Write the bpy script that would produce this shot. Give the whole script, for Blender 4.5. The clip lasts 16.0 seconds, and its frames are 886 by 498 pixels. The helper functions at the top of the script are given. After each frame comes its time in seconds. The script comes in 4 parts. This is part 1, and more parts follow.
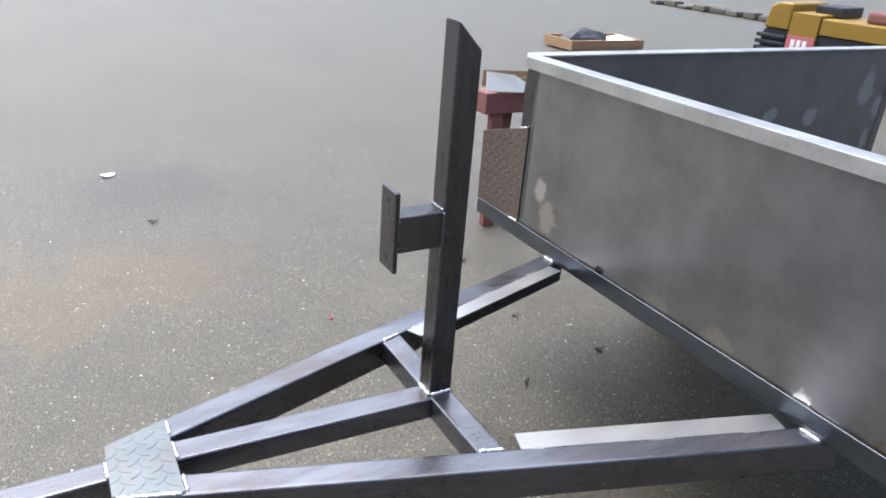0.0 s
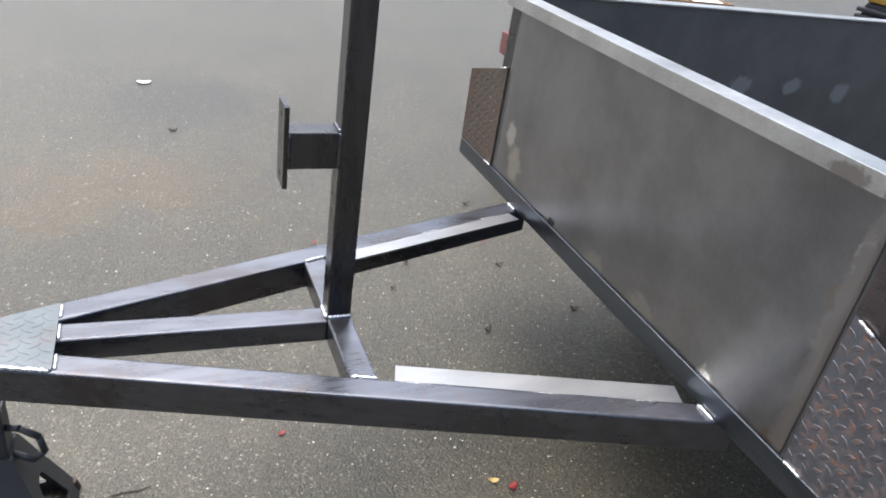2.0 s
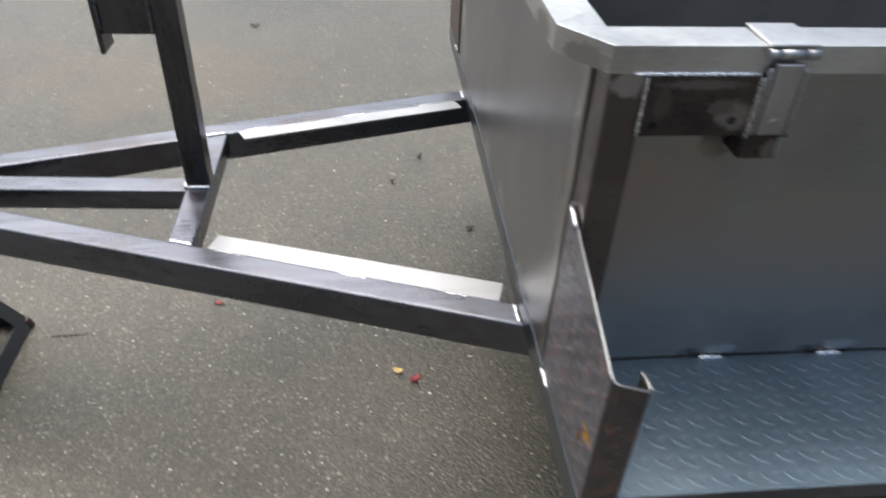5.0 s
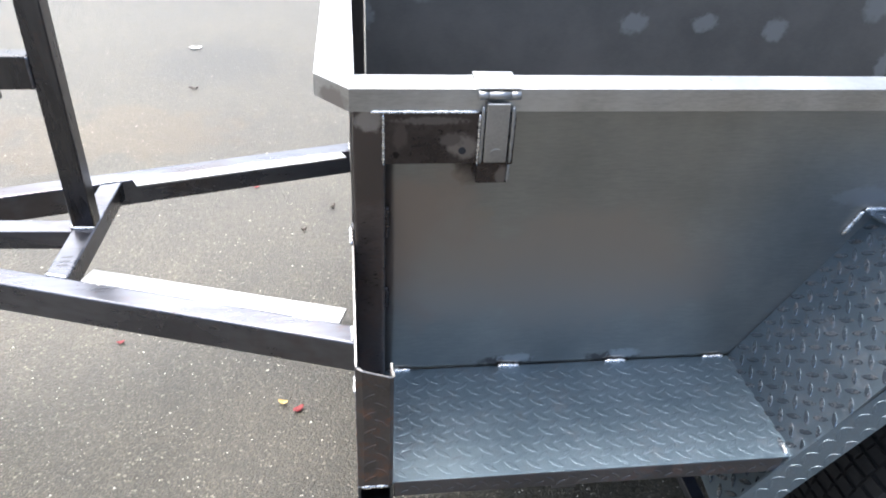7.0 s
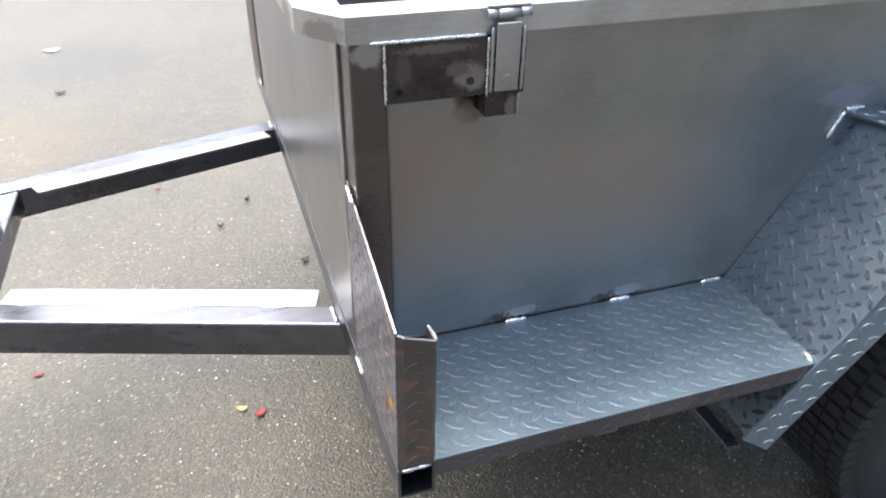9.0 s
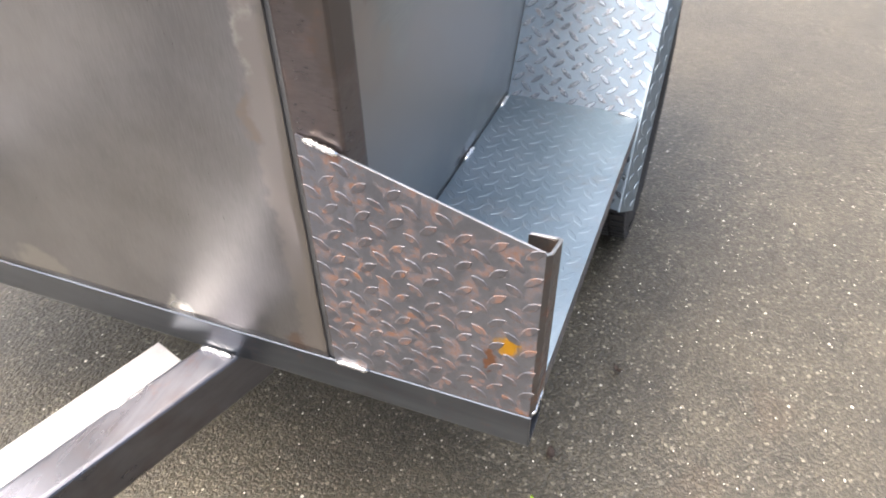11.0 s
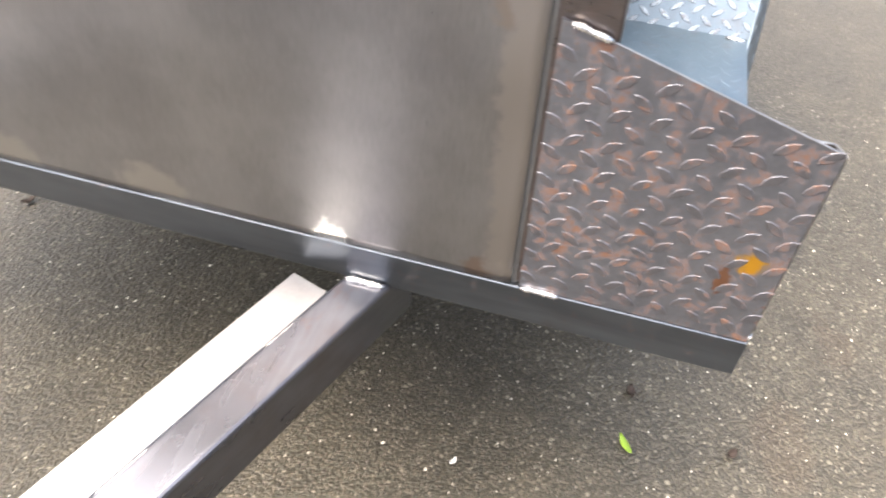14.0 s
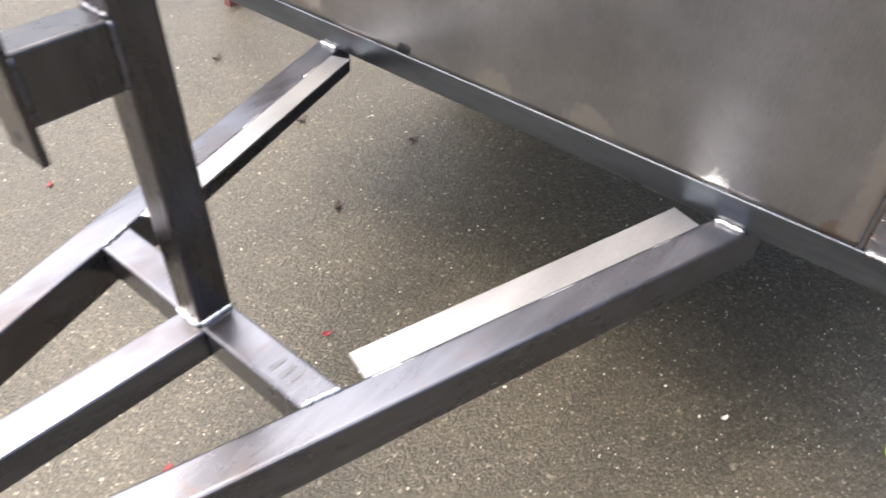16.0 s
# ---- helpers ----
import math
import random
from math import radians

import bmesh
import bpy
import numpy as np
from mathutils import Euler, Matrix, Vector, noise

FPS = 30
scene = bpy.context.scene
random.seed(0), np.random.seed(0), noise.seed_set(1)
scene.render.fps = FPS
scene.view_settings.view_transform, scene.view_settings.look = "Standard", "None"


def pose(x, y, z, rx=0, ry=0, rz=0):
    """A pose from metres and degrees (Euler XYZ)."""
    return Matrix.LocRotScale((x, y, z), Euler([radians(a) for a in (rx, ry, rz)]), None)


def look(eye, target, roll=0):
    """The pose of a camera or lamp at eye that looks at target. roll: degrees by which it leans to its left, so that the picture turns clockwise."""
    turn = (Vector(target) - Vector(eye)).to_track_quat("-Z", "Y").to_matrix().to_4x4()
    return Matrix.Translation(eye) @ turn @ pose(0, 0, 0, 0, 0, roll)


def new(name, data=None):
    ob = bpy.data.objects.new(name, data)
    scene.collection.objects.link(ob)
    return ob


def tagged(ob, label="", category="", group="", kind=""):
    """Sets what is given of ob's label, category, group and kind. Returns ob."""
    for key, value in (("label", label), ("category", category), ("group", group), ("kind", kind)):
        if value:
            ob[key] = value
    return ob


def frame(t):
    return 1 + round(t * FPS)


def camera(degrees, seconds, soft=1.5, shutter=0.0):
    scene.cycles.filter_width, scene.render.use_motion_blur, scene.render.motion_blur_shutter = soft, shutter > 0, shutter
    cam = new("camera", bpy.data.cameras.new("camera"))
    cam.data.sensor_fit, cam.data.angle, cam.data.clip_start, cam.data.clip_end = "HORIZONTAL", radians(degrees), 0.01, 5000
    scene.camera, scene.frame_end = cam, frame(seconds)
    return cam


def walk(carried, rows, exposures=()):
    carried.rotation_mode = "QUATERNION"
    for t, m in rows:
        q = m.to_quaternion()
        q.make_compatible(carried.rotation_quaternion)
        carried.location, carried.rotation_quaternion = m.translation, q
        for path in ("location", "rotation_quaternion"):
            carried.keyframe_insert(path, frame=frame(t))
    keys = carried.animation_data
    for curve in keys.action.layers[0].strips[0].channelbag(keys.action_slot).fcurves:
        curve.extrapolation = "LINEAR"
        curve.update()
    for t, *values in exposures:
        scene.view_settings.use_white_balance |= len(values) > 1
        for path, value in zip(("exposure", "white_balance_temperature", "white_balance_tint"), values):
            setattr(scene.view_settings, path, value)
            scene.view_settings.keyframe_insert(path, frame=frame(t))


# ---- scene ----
cam = camera(63.1, 16.0, 1.8, 0.4)
EXPOSURE = ((0, 1.60, 5850, 6), (1, 1.40, 5870, 6), (2.5, 1.28, 6000, 5), (3.7, 1.14, 6050, 5), (4.5, 1.09, 6100, 5), (5.2, 1.12, 6070, 5),
            (7.4, 2.05, 5950, 6), (8.2, 2.05, 5950, 6), (10.4, 2.36, 6500, 9), (11.5, 2.44, 6680, 10), (13, 2.47, 6740, 9),
            (14.5, 2.45, 6640, 9), (15.2, 2.32, 6560, 9), (16, 2.02, 6560, 9))
PATH = [
    (0, (-1.325, -0.472, 1.452), (-0.377, 1.083, 0.626), 4.7),
    (0.5, (-1.302, -0.459, 1.446), (-0.334, 1.063, 0.583), 6.5),
    (1, (-1.231, -0.493, 1.429), (-0.297, 1.032, 0.534), 7.0),
    (1.5, (-1.117, -0.584, 1.453), (-0.267, 0.961, 0.51), 7.8),
    (2, (-1.009, -0.617, 1.442), (-0.256, 0.962, 0.472), 9.2),
    (2.5, (-0.91, -0.533, 1.425), (-0.27, 1.082, 0.434), 11.1),
    (3, (-0.797, -0.422, 1.414), (-0.308, 1.211, 0.368), 10.3),
    (3.5, (-0.661, -0.438, 1.409), (-0.337, 1.196, 0.302), 6.4),
    (4, (-0.475, -0.549, 1.432), (-0.267, 1.082, 0.293), 3.6),
    (4.5, (-0.326, -0.641, 1.437), (-0.205, 0.967, 0.255), 1.0),
    (5, (-0.254, -0.778, 1.413), (-0.069, 0.802, 0.201), 2.7),
    (5.2, (-0.22, -0.85, 1.416), (0.01, 0.724, 0.204), 4.6),
    (7.3, (0.011, -0.975, 1.476), (0.259, 0.711, 0.429), 2.7),
    (7.5, (0.007, -0.98, 1.486), (0.261, 0.709, 0.445), 2.6),
    (8, (-0.005, -0.989, 1.473), (0.277, 0.695, 0.43), 2.3),
    (8.2, (-0.014, -0.99, 1.449), (0.279, 0.691, 0.406), 2.2),
    (10.3, (-0.449, -0.496, 1.261), (0.775, 0.487, 0.022), -1.5),
    (10.5, (-0.465, -0.454, 1.254), (0.833, 0.399, -0.006), -1.8),
    (11, (-0.481, -0.357, 1.241), (0.931, 0.236, -0.046), -1.9),
    (11.5, (-0.529, -0.227, 1.237), (0.972, 0.118, -0.038), 1.2),
    (12, (-0.551, -0.167, 1.166), (0.994, 0.063, -0.084), 1.2),
    (12.5, (-0.531, -0.138, 1.126), (0.978, 0.037, -0.174), 1.2),
    (13, (-0.521, -0.115, 1.119), (0.955, 0.046, -0.222), 2.3),
    (13.5, (-0.506, -0.113, 1.136), (0.918, 0.155, -0.242), 2.3),
    (14, (-0.55, -0.069, 1.156), (0.853, 0.305, -0.22), 3.2),
    (14.5, (-0.625, -0.019, 1.167), (0.736, 0.491, -0.207), 4.0),
    (15, (-0.708, -0.001, 1.204), (0.577, 0.663, -0.177), 4.1),
    (15.5, (-0.805, -0.021, 1.234), (0.391, 0.82, -0.13), 2.7),
    (16, (-0.963, -0.027, 1.248), (0.201, 0.903, -0.086), 2.0),
]
walk(cam, [(t, look(eye, target, roll)) for t, eye, target, roll in PATH], EXPOSURE)

# ---- world and light ----
world = bpy.data.worlds.new("overcast_sky")
scene.world = world
world.use_nodes = True
wn = world.node_tree.nodes
sky = wn.new("ShaderNodeTexSky")
sky.sky_type = "NISHITA"
sky.sun_disc = False
SUN_UP, SUN_TURN = radians(68), radians(-30)
sky.sun_elevation, sky.sun_rotation = SUN_UP, SUN_TURN
sky.air_density, sky.dust_density, sky.ozone_density = 0.9, 9.0, 1.0
world.node_tree.links.new(sky.outputs[0], wn["Background"].inputs[0])
wn["Background"].inputs[1].default_value = 0.12
sun_lamp = bpy.data.lights.new("sun", "SUN")
sun_lamp.energy, sun_lamp.angle, sun_lamp.color = 1.0, radians(105), (1.0, 0.97, 0.93)
sun = new("sun", sun_lamp)
sun_way = Vector((math.sin(SUN_TURN) * math.cos(SUN_UP), math.cos(SUN_TURN) * math.cos(SUN_UP), math.sin(SUN_UP)))
sun.rotation_euler = sun_way.to_track_quat("Z", "Y").to_euler()


# ---- materials ----
class Nodes:
    """Short ways to build a node material."""

    def __init__(self, name):
        self.mat = bpy.data.materials.new(name)
        self.mat.use_nodes = True
        self.tree = self.mat.node_tree
        self.bsdf = self.tree.nodes["Principled BSDF"]
        self.place = self.tree.nodes.new("ShaderNodeNewGeometry").outputs["Position"]

    def put(self, kind, **values):
        node = self.tree.nodes.new(kind)
        for key, value in values.items():
            self.wire(value, node.inputs[key.replace("_", " ")])
        return node

    def wire(self, value, socket):
        if isinstance(value, bpy.types.NodeSocket):
            self.tree.links.new(value, socket)
        else:
            socket.default_value = value

    def math(self, op, a, b=0.0, c=0.0):
        node = self.tree.nodes.new("ShaderNodeMath")
        node.operation = op
        for value, socket in zip((a, b, c), node.inputs):
            self.wire(value, socket)
        return node.outputs[0]

    def noise(self, scale, detail=4.0, rough=0.55, stretch=None, distort=0.0):
        where = self.place
        if stretch:
            node = self.tree.nodes.new("ShaderNodeVectorMath")
            node.operation = "MULTIPLY"
            self.wire(where, node.inputs[0])
            node.inputs[1].default_value = stretch
            where = node.outputs[0]
        return self.put("ShaderNodeTexNoise", Vector=where, Scale=scale, Detail=detail, Roughness=rough, Distortion=distort).outputs["Fac"]

    def ramp(self, fac, low, high, a=0.0, b=1.0):
        node = self.put("ShaderNodeMapRange", Value=fac)
        for key, value in (("From Min", low), ("From Max", high), ("To Min", a), ("To Max", b)):
            self.wire(value, node.inputs[key])
        node.interpolation_type = "SMOOTHSTEP"
        return node.outputs[0]

    def mix(self, fac, a, b, blend="MIX"):
        node = self.tree.nodes.new("ShaderNodeMix")
        node.data_type, node.blend_type = "RGBA", blend
        self.wire(fac, node.inputs[0])
        for value, socket in ((a, node.inputs[6]), (b, node.inputs[7])):
            self.wire((*value, 1.0) if isinstance(value, tuple) and len(value) == 3 else value, socket)
        return node.outputs[2]

    def spot(self, centre, size, ragged=0.6, scale=None):
        """A ragged patch with a shape of its own: 1 inside, 0 outside."""
        near = self.tree.nodes.new("ShaderNodeVectorMath")
        near.operation = "SUBTRACT"
        self.wire(self.place, near.inputs[0])
        near.inputs[1].default_value = centre
        flat = self.tree.nodes.new("ShaderNodeVectorMath")
        flat.operation = "DIVIDE"
        self.wire(near.outputs[0], flat.inputs[0])
        flat.inputs[1].default_value = size
        far = self.tree.nodes.new("ShaderNodeVectorMath")
        far.operation = "LENGTH"
        self.wire(flat.outputs[0], far.inputs[0])
        scale = scale or 1.5 / min(size)
        wob = self.math("MULTIPLY_ADD", self.noise(scale, 4.0), ragged * 2, far.outputs["Value"])
        return self.ramp(wob, 0.55 + ragged, 1.0 + ragged, 1.0, 0.0)

    def bump(self, height, distance, strength=1.0, normal=None):
        node = self.put("ShaderNodeBump", Height=height, Distance=distance, Strength=strength)
        if normal:
            self.wire(normal, node.inputs["Normal"])
        return node.outputs[0]

    def done(self, color, rough, metal=0.0, normal=None, spec=0.5):
        self.wire((*color, 1.0) if isinstance(color, tuple) and len(color) == 3 else color, self.bsdf.inputs["Base Color"])
        self.wire(rough, self.bsdf.inputs["Roughness"])
        self.wire(metal, self.bsdf.inputs["Metallic"])
        self.bsdf.inputs["Specular IOR Level"].default_value = spec
        if normal:
            self.wire(normal, self.bsdf.inputs["Normal"])
        return self.mat


def steel(name, dark, light, rough=0.4, metal=0.9, stretch=None, spots=(), rust=0.0, streak=None, blot=38.0, smear=0.0, relief=1.0):
    """Bare steel: cloudy tone, fine brushing, ground or tinted patches (spots) and rust freckles."""
    n = Nodes(name)
    cloud = n.noise(5.0, 5.0, 0.6, streak)
    grain = n.noise(90.0, 4.0, 0.6, stretch)
    tone = n.math("MULTIPLY_ADD", grain, 0.35, n.math("MULTIPLY", cloud, 0.75))
    color = n.mix(n.ramp(tone, 0.35, 0.75), dark, light)
    roughness = n.math("MULTIPLY_ADD", grain, 0.22, n.math("MULTIPLY_ADD", cloud, 0.12, rough - 0.17))
    if smear:
        wipe = n.math("SUBTRACT", n.noise(2.6, 5.0, 0.62, (1, 1.0, 0.45), 1.6), 0.5)
        roughness = n.math("MULTIPLY_ADD", wipe, smear, roughness)
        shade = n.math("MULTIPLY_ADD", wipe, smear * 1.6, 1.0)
        color = n.mix(1.0, color, n.put("ShaderNodeCombineColor", Red=shade, Green=shade, Blue=shade).outputs[0], "MULTIPLY")
    for centre, size, tint, value in spots:
        here = n.spot(centre, size)
        color = n.mix(here, color, tint)
        roughness = n.mix(here, roughness, (value, value, value))
    metallic = metal
    if rust:
        freckle = n.math("MULTIPLY", n.ramp(n.noise(blot, 6.0, 0.7), 0.47, 0.66), n.ramp(n.noise(7.0, 3.0), 0.28, 0.60))
        freckle = n.math("MULTIPLY", freckle, rust)
        color = n.mix(freckle, color, n.mix(n.noise(60.0), (0.100, 0.039, 0.015), (0.235, 0.094, 0.030)))
        roughness = n.mix(freckle, roughness, (0.85, 0.85, 0.85))
        metallic = n.math("MULTIPLY_ADD", freckle, -metal, metal)
    normal = n.bump(grain, 0.0006, 0.25 * relief, n.bump(cloud, 0.003, 0.15 * relief))
    return n.done(color, roughness, metallic, normal)


def tube_steel(name, dark, light, rough, along, rust=0.05):
    """Satin mill-scale tube: cloudy tone drawn out along its length, handling marks and a little rust."""
    n = Nodes(name)
    cloud = n.noise(4.0, 4.0, 0.55, along)
    drawn = n.noise(26.0, 3.0, 0.5, along)
    color = n.mix(n.ramp(n.math("MULTIPLY_ADD", drawn, 0.4, n.math("MULTIPLY", cloud, 0.6)), 0.32, 0.68), dark, light)
    roughness = n.math("MULTIPLY_ADD", cloud, 0.14, n.math("MULTIPLY_ADD", drawn, 0.08, rough - 0.11))
    mark = n.math("MULTIPLY", n.ramp(n.noise(16.0, 5.0, 0.65), 0.60, 0.70), 0.35)
    roughness = n.math("MULTIPLY_ADD", mark, 0.3, roughness)
    freckle = n.math("MULTIPLY", n.ramp(n.noise(42.0, 6.0, 0.7), 0.52, 0.70), n.ramp(n.noise(6.0, 3.0), 0.40, 0.68))
    freckle = n.math("MULTIPLY", freckle, rust)
    smudge = n.math("MULTIPLY", n.ramp(n.noise(3.0, 6.0, 0.68, along, 0.8), 0.48, 0.72), 0.45)
    color = n.mix(smudge, color, tuple(1.5 * c for c in light))
    roughness = n.math("MULTIPLY_ADD", smudge, 0.16, roughness)
    burn = n.math("MULTIPLY", n.ramp(n.noise(4.5, 4.0, 0.6), 0.54, 0.68), 0.45)
    color = n.mix(burn, color, (0.105, 0.080, 0.068))
    color = n.mix(freckle, color, (0.16, 0.07, 0.03))
    return n.done(color, roughness, n.math("MULTIPLY_ADD", freckle, -0.9, 0.97), n.bump(cloud, 0.0015, 0.12))


def plain(name, a, b, rough=0.6, scale=14.0, metal=0.0, deep=0.001, spec=0.5):
    n = Nodes(name)
    cloud, grain = n.noise(scale, 5.0), n.noise(scale * 9, 3.0)
    color = n.mix(n.math("MULTIPLY_ADD", grain, 0.4, n.math("MULTIPLY", cloud, 0.6)), a, b)
    return n.done(color, n.math("MULTIPLY_ADD", grain, 0.2, rough - 0.1), metal, n.bump(grain, deep, 0.5), spec)


def asphalt():
    n = Nodes("worn_asphalt")
    warp = n.put("ShaderNodeTexNoise", Vector=n.place, Scale=140.0, Detail=2.0)
    push = n.tree.nodes.new("ShaderNodeVectorMath")
    push.operation = "MULTIPLY_ADD"
    n.wire(warp.outputs["Color"], push.inputs[0])
    push.inputs[1].default_value = (0.004, 0.004, 0.0)
    n.wire(n.place, push.inputs[2])
    there = push.outputs[0]
    cells = n.put("ShaderNodeTexVoronoi", Vector=there, Scale=118.0)
    small = n.put("ShaderNodeTexVoronoi", Vector=there, Scale=195.0)
    tone = n.put("ShaderNodeSeparateColor", Color=cells.outputs["Color"])
    tone2 = n.put("ShaderNodeSeparateColor", Color=small.outputs["Color"])
    stone = n.ramp(cells.outputs["Distance"], 0.35, 0.75, 1.0, 0.0)
    grit = n.ramp(small.outputs["Distance"], 0.35, 0.75, 1.0, 0.0)
    binder = n.mix(n.noise(40.0, 5.0), (0.048, 0.0425, 0.0285), (0.090, 0.0800, 0.0545))
    pebble = n.mix(tone2.outputs[1], (0.058, 0.0525, 0.0375), (0.185, 0.1680, 0.1240))
    pebble = n.mix(n.ramp(tone2.outputs[2], 0.95, 0.97), pebble, (0.42, 0.395, 0.33))
    rock = n.mix(tone.outputs[1], (0.066, 0.060, 0.044), (0.205, 0.187, 0.140))
    rock = n.mix(n.ramp(tone.outputs[2], 0.965, 0.98), rock, (0.42, 0.395, 0.33))
    color = n.mix(n.math("MULTIPLY", grit, n.ramp(tone2.outputs[0], 0.15, 0.4)), binder, pebble)
    color = n.mix(n.math("MULTIPLY", stone, n.ramp(tone.outputs[0], 0.55, 0.75)), color, rock)
    wide = n.ramp(n.noise(0.9, 5.0, 0.6), 0.3, 0.7, 0.37, 0.55)
    blotch = n.ramp(n.noise(7.0, 4.0, 0.6), 0.3, 0.7, 0.88, 1.12)
    wide = n.math("MULTIPLY", wide, blotch)
    color = n.mix(1.0, color, n.put("ShaderNodeCombineColor", Red=n.math("MULTIPLY", wide, 1.02), Green=n.math("MULTIPLY", wide, 0.97), Blue=n.math("MULTIPLY", wide, 0.87)).outputs[0], "MULTIPLY")
    oil = n.math("MULTIPLY", n.spot((-0.80, 3.50, 0.0), (0.46, 0.52, 1.0), 0.5, 5.0), 0.5)
    color = n.mix(oil, color, (0.017, 0.0165, 0.015))
    rusty = n.math("MULTIPLY", n.spot((-1.20, 2.42, 0.0), (0.75, 0.45, 1.0), 1.3, 4.0), 0.42)
    color = n.mix(rusty, color, n.mix(0.5, color, (0.13, 0.078, 0.022)))
    for cx, cy, r in ((-2.1, 2.6, 0.5), (0.33, -0.50, 0.10), (0.62, -0.62, 0.08), (1.3, 4.0, 0.4), (-2.2, 4.3, 0.3)):
        here = n.math("MULTIPLY", n.spot((cx, cy, 0.0), (r, r * 0.7, 1.0), 1.2, 9.0), 0.18)
        color = n.mix(here, color, n.mix(0.5, color, (0.12, 0.064, 0.026)))
    height = n.math("MULTIPLY_ADD", stone, 0.7, grit)
    rough = n.math("MULTIPLY_ADD", grit, -0.12, 0.50)
    n.bsdf.inputs["Sheen Weight"].default_value = 0.20
    n.bsdf.inputs["Sheen Tint"].default_value = (1.0, 0.93, 0.82, 1.0)
    n.bsdf.inputs["Sheen Roughness"].default_value = 0.35
    return n.done(color, rough, 0.0, n.bump(height, 0.0012, 0.8), 0.60)


M_GROUND = asphalt()
M_TUBE = tube_steel("mill_scale_tube_steel", (0.1203, 0.1229, 0.1405), (0.1701, 0.1745, 0.1985), 0.28, (0.4, 2.5, 2.5), 0.3)
# Tube steel darkened for the post: shade of its upright faces is painted in.
M_POST_SHADED = tube_steel("shaded_mill_scale_steel", (0.0836, 0.0817, 0.08455), (0.1187, 0.1159, 0.1206), 0.28, (2.5, 2.5, 0.4), 0.3)
M_RAIL = tube_steel("blue_grey_rail_steel", (0.09157, 0.1028, 0.1213), (0.1289, 0.1432, 0.1652), 0.3, (2.5, 0.4, 2.5), 0.3)
M_WARM = steel("brown_mill_scale_steel", (0.09352, 0.0819, 0.08085), (0.1631, 0.1418, 0.1376), 0.3, 0.9, (1, 1, 4), rust=0.25, spots=(
    ((0.025, -0.058, 1.04), (0.07, 0.03, 0.11), (0.111, 0.096, 0.09), 0.36),
    ((0.028, -0.058, 1.082), (0.024, 0.02, 0.020), (0.34, 0.32, 0.31), 0.36)))
M_PANEL = steel("brushed_sheet_steel", (0.2045, 0.2009, 0.2056), (0.2893, 0.2836, 0.289), 0.34, 0.95, (1, 6, 0.6), smear=0.22, spots=(
    ((0, 0.020, 0.985), (1, 0.018, 0.050), (0.4784, 0.46, 0.4416), 0.30), ((0, 0.030, 0.905), (1, 0.022, 0.032), (0.276, 0.241, 0.219), 0.40),
    ((0, 0.212, 0.592), (1, 0.028, 0.028), (0.6624, 0.6532, 0.6348), 0.24),
    ((0, 0.440, 0.602), (1, 0.055, 0.040), (0.3266, 0.3128, 0.299), 0.30),
    ((0, 0.640, 0.600), (1, 0.046, 0.036), (0.3266, 0.3128, 0.299), 0.30),
    ((0, 1.165, 0.728), (1, 0.034, 0.046), (0.50, 0.48, 0.46), 0.42),
    ((0, 1.118, 0.655), (1, 0.050, 0.066), (0.40, 0.375, 0.35), 0.42),
    ((0, 0.860, 0.597), (1, 0.022, 0.016), (0.0552, 0.0552, 0.0644), 0.5),
    ((0, 0.030, 0.596), (1, 0.034, 0.024), (0.2392, 0.184, 0.161), 0.4),
    ((0, 0.010, 0.81), (1, 0.030, 0.40), (0.325, 0.303, 0.292), 0.34)))
M_SIDE = steel("side_sheet_steel", (0.2408, 0.2462, 0.2424), (0.3484, 0.3464, 0.3281), 0.37, 0.9, (0.6, 1, 6), smear=0.14, spots=(
    ((0.84, -0.006, 0.925), (0.07, 1, 0.022), (0.3478, 0.3532, 0.3637), 0.4),
    ((0.265, -0.006, 0.600), (0.058, 1, 0.016), (0.126, 0.1188, 0.117), 0.42), ((0.286, -0.006, 0.608), (0.036, 1, 0.013), (0.45, 0.459, 0.468), 0.36),
    ((0.465, -0.006, 0.600), (0.058, 1, 0.016), (0.126, 0.1188, 0.117), 0.42), ((0.486, -0.006, 0.608), (0.036, 1, 0.013), (0.45, 0.459, 0.468), 0.36),
    ((0.178, -0.006, 0.982), (0.030, 1, 0.030), (0.05184, 0.04579, 0.04493), 0.45),
    ((0.20, -0.006, 0.90), (0.030, 1, 0.022), (0.3163, 0.2951, 0.2635), 0.4),
    # Two broad warm patches: a reddish reflection painted into the sheet's colour.
    ((0.11, -0.006, 0.85), (0.12, 1, 0.19), (0.3215, 0.2825, 0.2582), 0.36), ((0.36, -0.006, 0.80), (0.34, 1, 0.15), (0.3268, 0.3056, 0.2867), 0.36)))
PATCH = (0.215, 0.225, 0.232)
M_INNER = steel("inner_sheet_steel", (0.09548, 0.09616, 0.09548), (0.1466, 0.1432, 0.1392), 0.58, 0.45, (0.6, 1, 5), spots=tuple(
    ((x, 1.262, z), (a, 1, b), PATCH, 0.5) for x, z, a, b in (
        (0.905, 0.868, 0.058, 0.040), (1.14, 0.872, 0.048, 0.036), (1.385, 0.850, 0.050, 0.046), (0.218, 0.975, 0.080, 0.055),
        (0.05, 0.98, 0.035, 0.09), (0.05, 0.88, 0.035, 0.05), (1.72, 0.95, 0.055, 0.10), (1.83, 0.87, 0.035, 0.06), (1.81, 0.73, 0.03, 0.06))))
